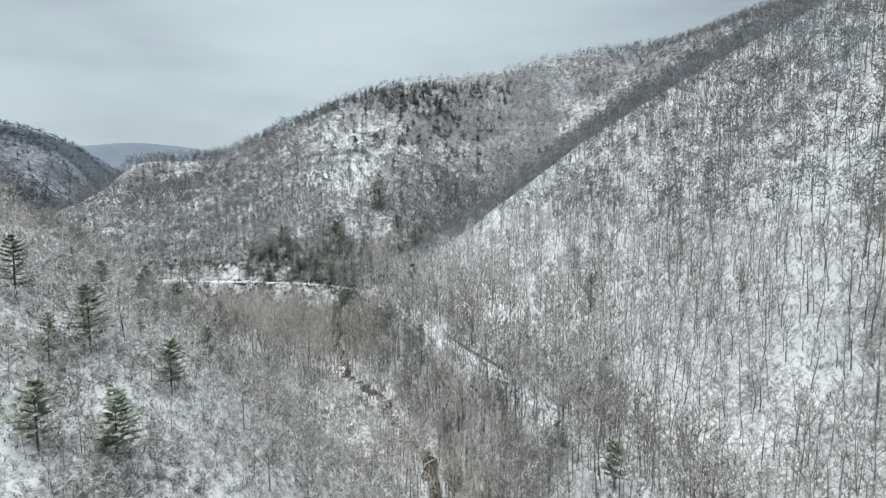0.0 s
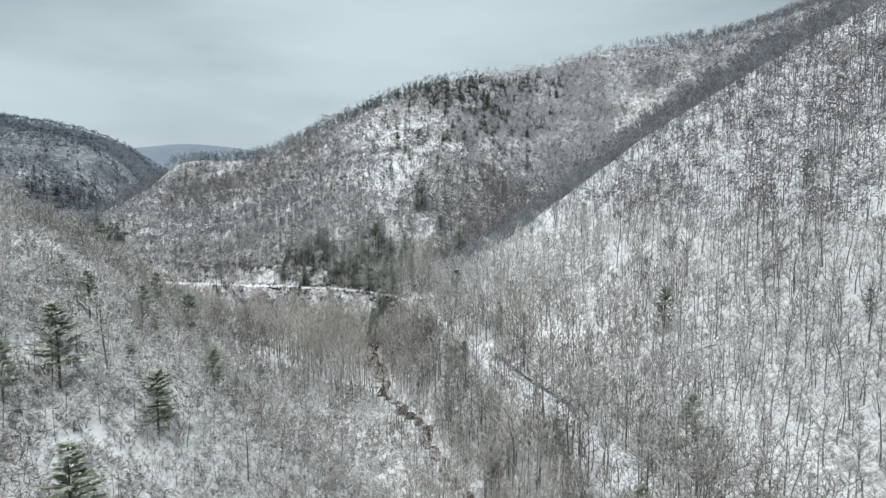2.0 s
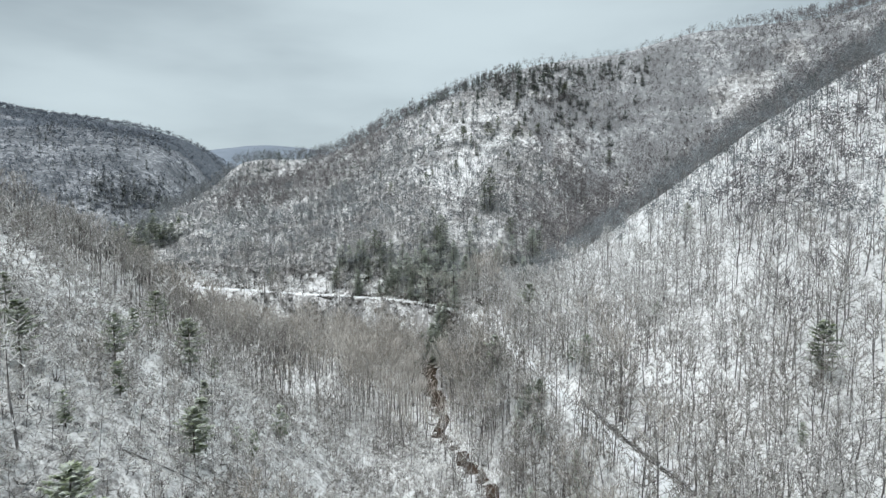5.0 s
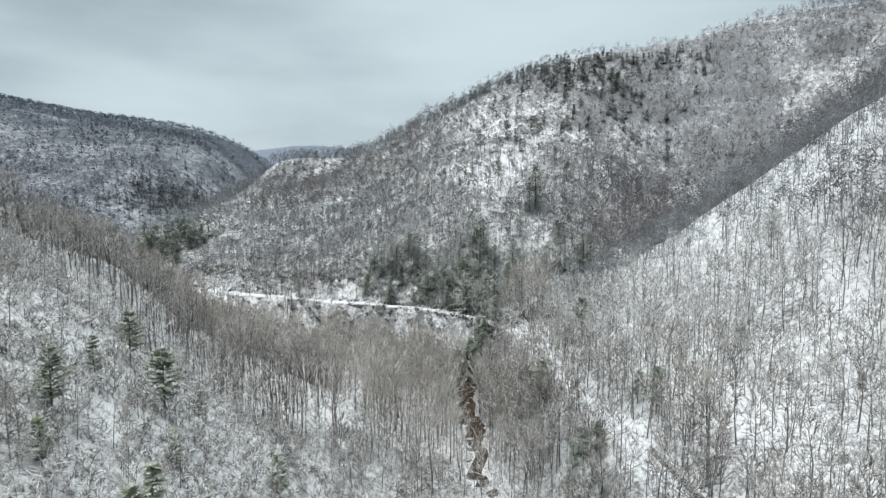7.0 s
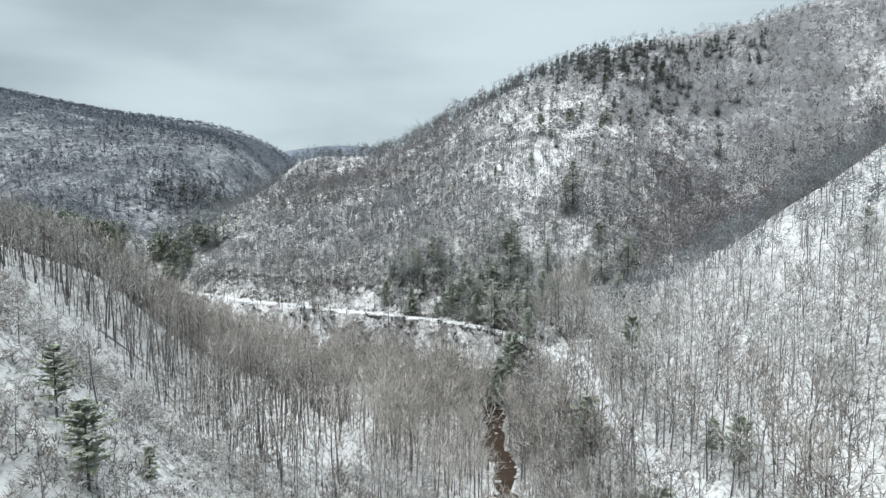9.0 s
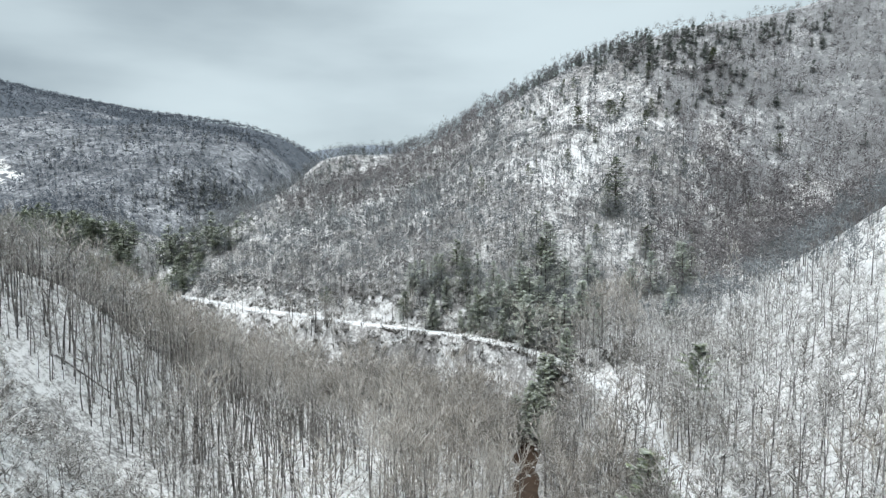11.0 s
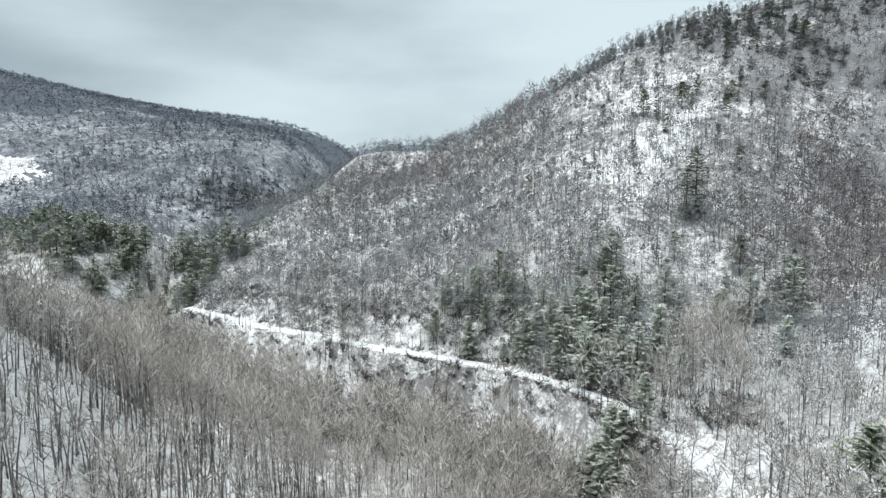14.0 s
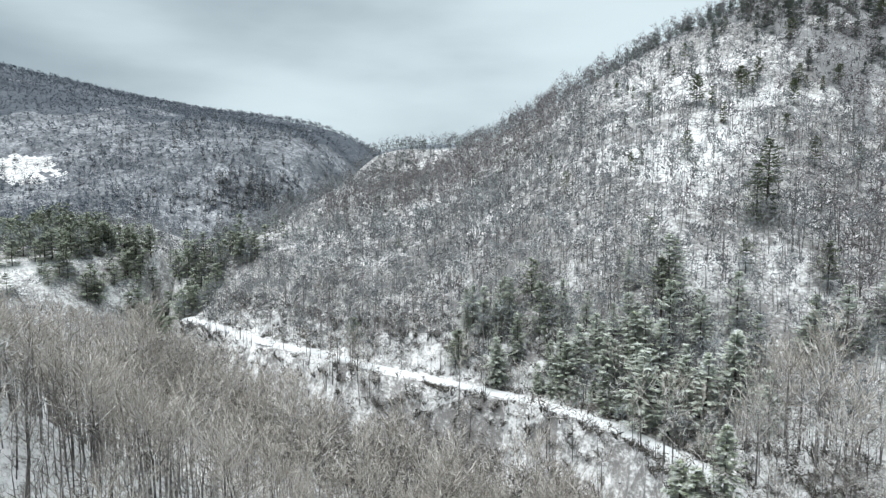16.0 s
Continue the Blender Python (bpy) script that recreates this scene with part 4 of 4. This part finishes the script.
def plant_far_woods():
    """The opposite ridge: close woods with snowy rock showing in patches, thinning to single crowns far up."""
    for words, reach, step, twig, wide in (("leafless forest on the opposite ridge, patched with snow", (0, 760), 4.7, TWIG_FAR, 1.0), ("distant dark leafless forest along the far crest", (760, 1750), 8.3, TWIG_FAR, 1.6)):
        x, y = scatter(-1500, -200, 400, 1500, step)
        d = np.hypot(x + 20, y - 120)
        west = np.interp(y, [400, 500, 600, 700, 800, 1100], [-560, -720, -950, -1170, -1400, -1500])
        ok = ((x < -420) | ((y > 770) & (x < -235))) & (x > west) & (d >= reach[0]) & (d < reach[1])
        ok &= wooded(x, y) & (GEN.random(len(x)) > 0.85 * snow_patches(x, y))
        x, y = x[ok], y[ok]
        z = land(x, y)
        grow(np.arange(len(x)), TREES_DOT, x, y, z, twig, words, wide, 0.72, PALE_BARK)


plant_woods()
plant_floor()
plant_bottomland()
plant_poles()
plant_slope_brush()
plant_far_brush()
plant_brush()
plant_thicket()
plant_far_woods()


# ---- conifers: each one a thing with its trunk and crown ----
def conifer_kind(seed, needles_mat, **how):
    trunk, crown = conifer(random.Random(seed), **how)
    root = new("conifer")
    for name, (v, f, m), mat in (("trunk", trunk, CONIFER_BARK), ("crown", crown, needles_mat)):
        mesh_object(name, v, f, [mat], None, root)
    return root


PINES = [conifer_kind(s, PINE, height=16, whorls=12, per=7, tufts=13, bare_to=0.28, spread=5.6, droop=0.09, tuft_size=1.12) for s in range(4)]
HEMLOCKS = [conifer_kind(s, HEMLOCK, height=18, whorls=19, per=7, tufts=9, bare_to=0.08, spread=5.0, droop=-0.12, tuft_size=1.05) for s in range(10, 14)]
PALE_HEMLOCKS = [conifer_kind(s, FROSTED, height=17, whorls=17, per=7, tufts=8, bare_to=0.12, spread=5.2, droop=-0.12, tuft_size=1.05) for s in range(14, 17)]
TINY = [conifer_kind(s, RIDGE_PINE, height=9, whorls=8, per=4, tufts=3, bare_to=0.08, spread=2.8, droop=0.0, tuft_size=1.5) for s in range(30, 33)]
SMALL = [conifer_kind(s, PINE, height=9, whorls=9, per=5, tufts=6, bare_to=0.15, spread=2.5, droop=0.0, tuft_size=1.2) for s in range(20, 23)]
CREST = [conifer_kind(s, DULL, height=9, whorls=8, per=5, tufts=5, bare_to=0.18, spread=3.7, droop=0.0, tuft_size=1.2) for s in range(23, 26)]
VALLEY = [conifer_kind(s, VALLEY_GREEN, height=9, whorls=8, per=5, tufts=4, bare_to=0.14, spread=3.9, droop=0.0, tuft_size=1.55) for s in range(26, 29)]
USED = set()


def stand(kinds, k, x, y, scale, label, group):
    z = float(land([x], [y])[0])
    turn = (x * 1.7 + y * 2.3) % 6.28
    m = Matrix.Translation((x, y, z)) @ Euler((0, 0, turn)).to_matrix().to_4x4() @ Matrix.Scale(scale, 4)
    src = kinds[k % len(kinds)]
    if src.name not in USED:
        USED.add(src.name)
        ob = src
        ob.matrix_world = m
    else:
        ob = copy_thing(src, m)
        ob.matrix_world = m
    return tagged(ob, label, "conifer", group)


# single conifers that stand out: x, y, height in metres
SLOPE_PINES = [(-77, 127, 15), (-61, 107, 14), (-70, 99, 13), (-62, 132, 13), (-94, 129, 15), (-80, 118, 10), (46, 164, 12), (57, 226, 15),
               (34, 113, 10), (27, 133, 9), (107, 241, 12), (4, 254, 11), (3, 163, 9), (-88, 171, 10), (-87, 150, 11), (-88, 194, 13),
               (-65, 161, 10), (-26, 281, 17), (-16, 316, 16), (-78, 351, 8), (-10, 245, 9), (0, 261, 8), (-101, 200, 11), (47, 333, 11), (28, 282, 8)]
KNOB_PINES = [(-112, 410, 15), (-73, 405, 16), (-117, 463, 11), (-76, 519, 14), (-75, 479, 11), (-39, 527, 11), (-42, 505, 9), (-33, 489, 11),
              (-33, 424, 14), (-94, 470, 9), (-96, 519, 10), (-53, 423, 10), (-80, 427, 10), (-176, 403, 11), (-131, 397, 12), (-22, 546, 9),
              (-18, 499, 9), (-59, 528, 13), (-40, 572, 11), (-2, 588, 12), (-53, 541, 11), (-134, 619, 9), (-87, 572, 9), (32, 546, 12)]
TALL_HEMLOCKS = [(-57, 349, 15), (-54, 354, 14), (-70, 353, 14), (-58, 345, 12), (-72, 358, 13), (-48, 449, 25), (-51, 445, 19), (-62, 357, 21), (-59, 354, 19), (-66, 358, 20), (-64, 354, 18), (-61, 352, 16), (-68, 360, 17)]


def plant_conifers():
    for k, (x, y, h) in enumerate(SLOPE_PINES):
        stand(PINES, k, x, y, h / 16, "lone dark green pine with open layered boughs above bare trees", "lone pines")
    for k, (x, y, h) in enumerate(KNOB_PINES):
        stand(PINES, k + 1, x, y, h / 16, "dark pine standing out on the snowy knob", "knob pines")
    for k, (x, y, h) in enumerate(TALL_HEMLOCKS):
        stand(HEMLOCKS, k, x, y, h / 18, "tall dense dark hemlock dusted with snow", "hemlocks")
    rng = random.Random(3)
    # a grove along the foot of the knob, above the road
    for k in range(34):
        x = rng.uniform(-134, -76)
        y = rng.uniform(3.5, 19) + np.interp(x, [-138, -121, -100, -80], [391, 389, 386, 379])
        stand(PALE_HEMLOCKS if k % 3 else HEMLOCKS, k, x, y, rng.uniform(0.5, 0.95), "dark green hemlock in the grove above the road", "hemlock grove")
    for k in range(18):
        x = rng.uniform(-118, -56)
        y = rng.uniform(4.2, 6.5) + np.interp(x, [-138, -121, -100, -80, -61, -46], [391, 389, 386, 379, 368, 352])
        stand(HEMLOCKS if k % 2 else PALE_HEMLOCKS, k + 2, x, y, rng.uniform(0.25, 0.55), "dark low-boughed hemlock overhanging the snowy road", "hemlock grove")
    for k in range(32):
        x = rng.uniform(-84, -12)
        y = rng.uniform(4, 42) + np.interp(x, [-80, -61, -46, -16], [379, 368, 362, 376])
        stand(PALE_HEMLOCKS, k, x, y, rng.uniform(0.6, 1.2), "frosted green hemlock at the mouth of the side hollow", "hemlock grove")
    # scattered along the stream
    for k in range(16):
        y = rng.uniform(150, 300)
        x = np.interp(y, [140, 203, 246, 293, 325], [6, -5, -24, -45, -54]) + rng.uniform(0, 14)
        stand(PALE_HEMLOCKS if k % 2 else HEMLOCKS, k, x, y, rng.uniform(0.3, 0.6), "frosted hemlock among crowded hardwoods by the stream", "stream hemlocks")
    # the knob's crest
    for k in range(84):
        x = rng.uniform(-215, 45)
        y = np.interp(x, [-230, -195, -165, -115, -60, -10, 40, 105], [880, 745, 700, 655, 625, 618, 628, 635]) - rng.uniform(-6, 40)
        stand(CREST, k, x, y, rng.uniform(0.5, 1.0), "dark wind-shaped pine along the ridge crest", "crest pines")
    # the left slope
    for k in range(14):
        x, y = rng.uniform(-125, -60), rng.uniform(100, 215)
        stand(SMALL, k, x, y, rng.uniform(0.5, 1.0), "young green pine among snowy brush", "slope pines")
    for k in range(8):
        x, y = rng.uniform(5, 110), rng.uniform(150, 300)
        stand(SMALL, k, x, y, rng.uniform(0.5, 1.0), "young green pine among snowy hardwoods", "slope pines")


def pine_stand(label, spots, kinds):
    """A stand too far off to count its trees."""
    pos = np.array([(x, y) for x, y, s in spots])
    z = land(pos[:, 0], pos[:, 1])
    size = np.array([s for x, y, s in spots])
    shapes = []
    for k in kinds:
        pair = sorted(k.children, key=lambda c: c.name.startswith("crown"))
        trunk, crown = (np.array([tuple(q.co) for q in c.data.vertices]) for c in pair)
        ft, fc = (np.array([tuple(p.vertices) for p in c.data.polygons]) for c in pair)
        shapes.append((np.concatenate([trunk, crown]), np.concatenate([ft, fc + len(trunk)]), np.array([0] * len(ft) + [1] * len(fc))))
    v, f, m = merge(shapes, GEN.integers(0, len(shapes), len(pos)), np.column_stack([pos, z]), GEN.uniform(0, 6.28, len(pos)), size, size)
    tagged(mesh_object("pine_stand", v, f, [CONIFER_BARK, pair[1].data.materials[0]], m), label, "forest", kind="stuff")


def plant_stands():
    rng = random.Random(8)
    pine_stand("grey-green pines capping the snowy knob", [(rng.gauss(-25, 32), rng.gauss(588, 20), rng.uniform(0.45, 0.9)) for _ in range(110)], CREST)
    pine_stand("small dark pines scattered over the snowy knob", [(rng.gauss(-70, 45), rng.uniform(440, 600), rng.uniform(0.5, 1.0)) for _ in range(34)], SMALL)
    crest = []
    for _ in range(170):
        x = rng.uniform(-225, 70)
        crest.append((x, np.interp(x, CREST_X, CREST_Y) - 26 * rng.random() ** 2 + 4, rng.uniform(0.35, 0.8)))
    pine_stand("dark stunted pines fringing the knob's skyline", crest, CREST)
    valley = []
    while len(valley) < 330:
        x = rng.uniform(-450, -285)
        y = np.interp(x, [-450, -400, -340, -285], [415, 425, 428, 455]) + rng.gauss(0, 22)
        valley.append((x, y, rng.uniform(0.8, 1.6)))
    pine_stand("dull green pines on the valley floor beyond the bend", valley, VALLEY)
    pine_stand("dull green pines on the low snowy spur", [(rng.uniform(-290, -165) - 0.25 * (k % 9), rng.uniform(480, 660), rng.uniform(0.5, 1.0)) for k in range(95)] + [(rng.uniform(-350, -265), rng.uniform(590, 715), rng.uniform(0.45, 0.95)) for k in range(80)], CREST)
    pine_stand("far dark pines on the opposite ridge", [(rng.uniform(-680, -400), rng.uniform(470, 860), rng.uniform(0.6, 1.15)) for _ in range(200)] + [(rng.gauss(-455, 22), rng.gauss(650, 42), rng.uniform(0.7, 1.3)) for _ in range(170)], TINY)


def box_part(name, bm_size, at, turn, mat, parent, label="", bevel=0.03):
    bm = bmesh.new()
    bmesh.ops.create_cube(bm, size=1.0)
    bmesh.ops.scale(bm, vec=bm_size, verts=bm.verts)
    bmesh.ops.bevel(bm, geom=list(bm.edges), offset=bevel, segments=1, affect="EDGES")
    me = bpy.data.meshes.new(name)
    bm.to_mesh(me)
    bm.free()
    me.materials.append(mat)
    ob = new(name, me)
    ob.matrix_world = Matrix.Translation(at) @ Euler((0, 0, turn)).to_matrix().to_4x4()
    ob.parent = parent
    return tagged(ob, label)


def road_edge(x0, x1, side):
    """Points along the road's edge between two eastings: place, heading."""
    t = np.gradient(ROAD_LINE[:, :2], axis=0)
    t /= np.linalg.norm(t, axis=1)[:, None]
    n = np.stack([-t[:, 1], t[:, 0]], 1) * side
    sel = np.where((ROAD_LINE[:, 0] > x0) & (ROAD_LINE[:, 0] < x1) & (ROAD_LINE[:, 1] > 150))[0]
    p = ROAD_LINE[sel, :2] + n[sel]
    s = np.concatenate([[0], np.cumsum(np.linalg.norm(np.diff(p, axis=0), axis=1))])
    return p, s, ROAD_LINE[sel, 2]


def along(p, s, z, d):
    x, y, h = np.interp(d, s, p[:, 0]), np.interp(d, s, p[:, 1]), np.interp(d, s, z)
    x2, y2 = np.interp(d + 0.5, s, p[:, 0]), np.interp(d + 0.5, s, p[:, 1])
    x1, y1 = np.interp(d - 0.5, s, p[:, 0]), np.interp(d - 0.5, s, p[:, 1])
    return x, y, h, math.atan2(y2 - y1, x2 - x1)


def timber_wall():
    """Old timber cribbing that holds the road above the bank."""
    p, s, z = road_edge(-149, -128, ROAD_SIDE_STREAM * 3.1)
    root = tagged(new("retaining_wall"), "low dark timber retaining wall below the snowy road", "wall")
    rng = random.Random(4)
    span = s[-1]
    d = 0.0
    while d < span:
        x, y, h, a = along(p, s, z, d)
        box_part("post", (0.24, 0.28, 2.7), (x, y, h - 1.1), a, TIMBER, root)
        d += 2.4
    for row in range(5):
        d = 1.2 + (row % 2) * 0.6
        while d < span:
            x, y, h, a = along(p, s, z, d)
            box_part("plank", (2.36, 0.14, 0.36), (x, y, h - 2.0 + row * 0.40), a + rng.uniform(-0.01, 0.01), TIMBER, root)
            d += 2.4


def lump(rng, size, flat=0.7):
    """A rough stone."""
    bm = bmesh.new()
    bmesh.ops.create_icosphere(bm, subdivisions=1, radius=1.0)
    for v in bm.verts:
        v.co *= rng.uniform(0.75, 1.2)
        v.co.z *= flat
    bmesh.ops.scale(bm, vec=(size, size, size), verts=bm.verts)
    me = bpy.data.meshes.new("stone")
    bm.to_mesh(me)
    bm.free()
    me.materials.append(STONE)
    return me


def stone_wall():
    """Dark dry-laid stones along the uphill side of the road."""
    p, s, z = road_edge(-1, 19.5, -ROAD_SIDE_STREAM * 3.3)
    root = tagged(new("stone_wall"), "low dark dry-stone wall along the uphill road edge", "wall")
    rng = random.Random(6)
    kinds = [lump(rng, 0.5, 0.75) for _ in range(5)]
    d = 0.0
    while d < s[-1]:
        x, y, h, a = along(p, s, z, d)
        for row in range(2):
            ob = new("stone", kinds[rng.randrange(5)])
            ob.parent = root
            ob.matrix_world = Matrix.Translation((x + rng.uniform(-0.12, 0.12), y + rng.uniform(-0.12, 0.12), h + 0.15 + row * 0.55)) @ Euler((0, 0, rng.uniform(0, 6.28))).to_matrix().to_4x4() @ Matrix.Scale(rng.uniform(0.85, 1.25), 4)
        d += 0.75


def boulders():
    rng = random.Random(9)
    kinds = [lump(rng, 1.0, 0.65) for _ in range(6)]
    run = STREAM_LINE[(STREAM_LINE[:, 1] > 190) & (STREAM_LINE[:, 1] < 376) & (STREAM_LINE[:, 0] > -110)]
    for k in range(46):
        q = run[rng.randrange(len(run))]
        x, y = q[0] + rng.uniform(-4.5, 4.5), q[1] + rng.uniform(-3, 3)
        ob = new("boulder", kinds[k % 6])
        ob.matrix_world = Matrix.Translation((x, y, max(float(land([x], [y])[0]), q[2] - 0.75))) @ Euler((0, 0, rng.uniform(0, 6.28))).to_matrix().to_4x4() @ Matrix.Scale(rng.uniform(0.4, 1.3), 4)
        tagged(ob, "dark stream boulder capped with snow", "rock", "stream boulders")


def fallen_tree(x0, y0, x1, y1, r):
    z0, z1 = land([x0, x1], [y0, y1])
    s = Shape()
    n = 6
    base = Vector((x0, y0, z0))
    pts = [Vector((x0 + (x1 - x0) * k / n, y0 + (y1 - y0) * k / n, max(z0 + (z1 - z0) * k / n, float(land([x0 + (x1 - x0) * k / n], [y0 + (y1 - y0) * k / n])[0])) + 0.35)) - base for k in range(n + 1)]
    s.tube(pts, [r * (1 - 0.75 * k / n) for k in range(n + 1)], 6, 0)
    v, f, m = s.arrays()
    ob = mesh_object("fallen_tree", v, f, [BARK])
    ob.location = base
    tagged(ob, "dark fallen trunk lying across the snowy slope", "log", "fallen trees")


def road_side():
    """Which side of the road the stream lies on: the sign of the left normal."""
    k = len(ROAD_LINE) // 2
    t = ROAD_LINE[k + 1, :2] - ROAD_LINE[k - 1, :2]
    left = np.array([-t[1], t[0]]) / np.linalg.norm(t)
    a, _ = to_curve(*(np.array([q]) for q in ROAD_LINE[k, :2] + left * 6), STREAM_LINE)
    b, _ = to_curve(*(np.array([q]) for q in ROAD_LINE[k, :2] - left * 6), STREAM_LINE)
    return 1.0 if a[0] < b[0] else -1.0


ROAD_SIDE_STREAM = road_side()
timber_wall()
stone_wall()
boulders()
for ends in ((-155, 256, -144, 268), (-140, 262, -128, 258), (48, 172, 58, 166), (66, 205, 55, 211), (-70, 150, -62, 158)):
    fallen_tree(*ends, 0.24)
plant_conifers()
plant_stands()
for spare in TINY + VALLEY:
    for piece in list(spare.children):
        bpy.data.objects.remove(piece)
    bpy.data.objects.remove(spare)
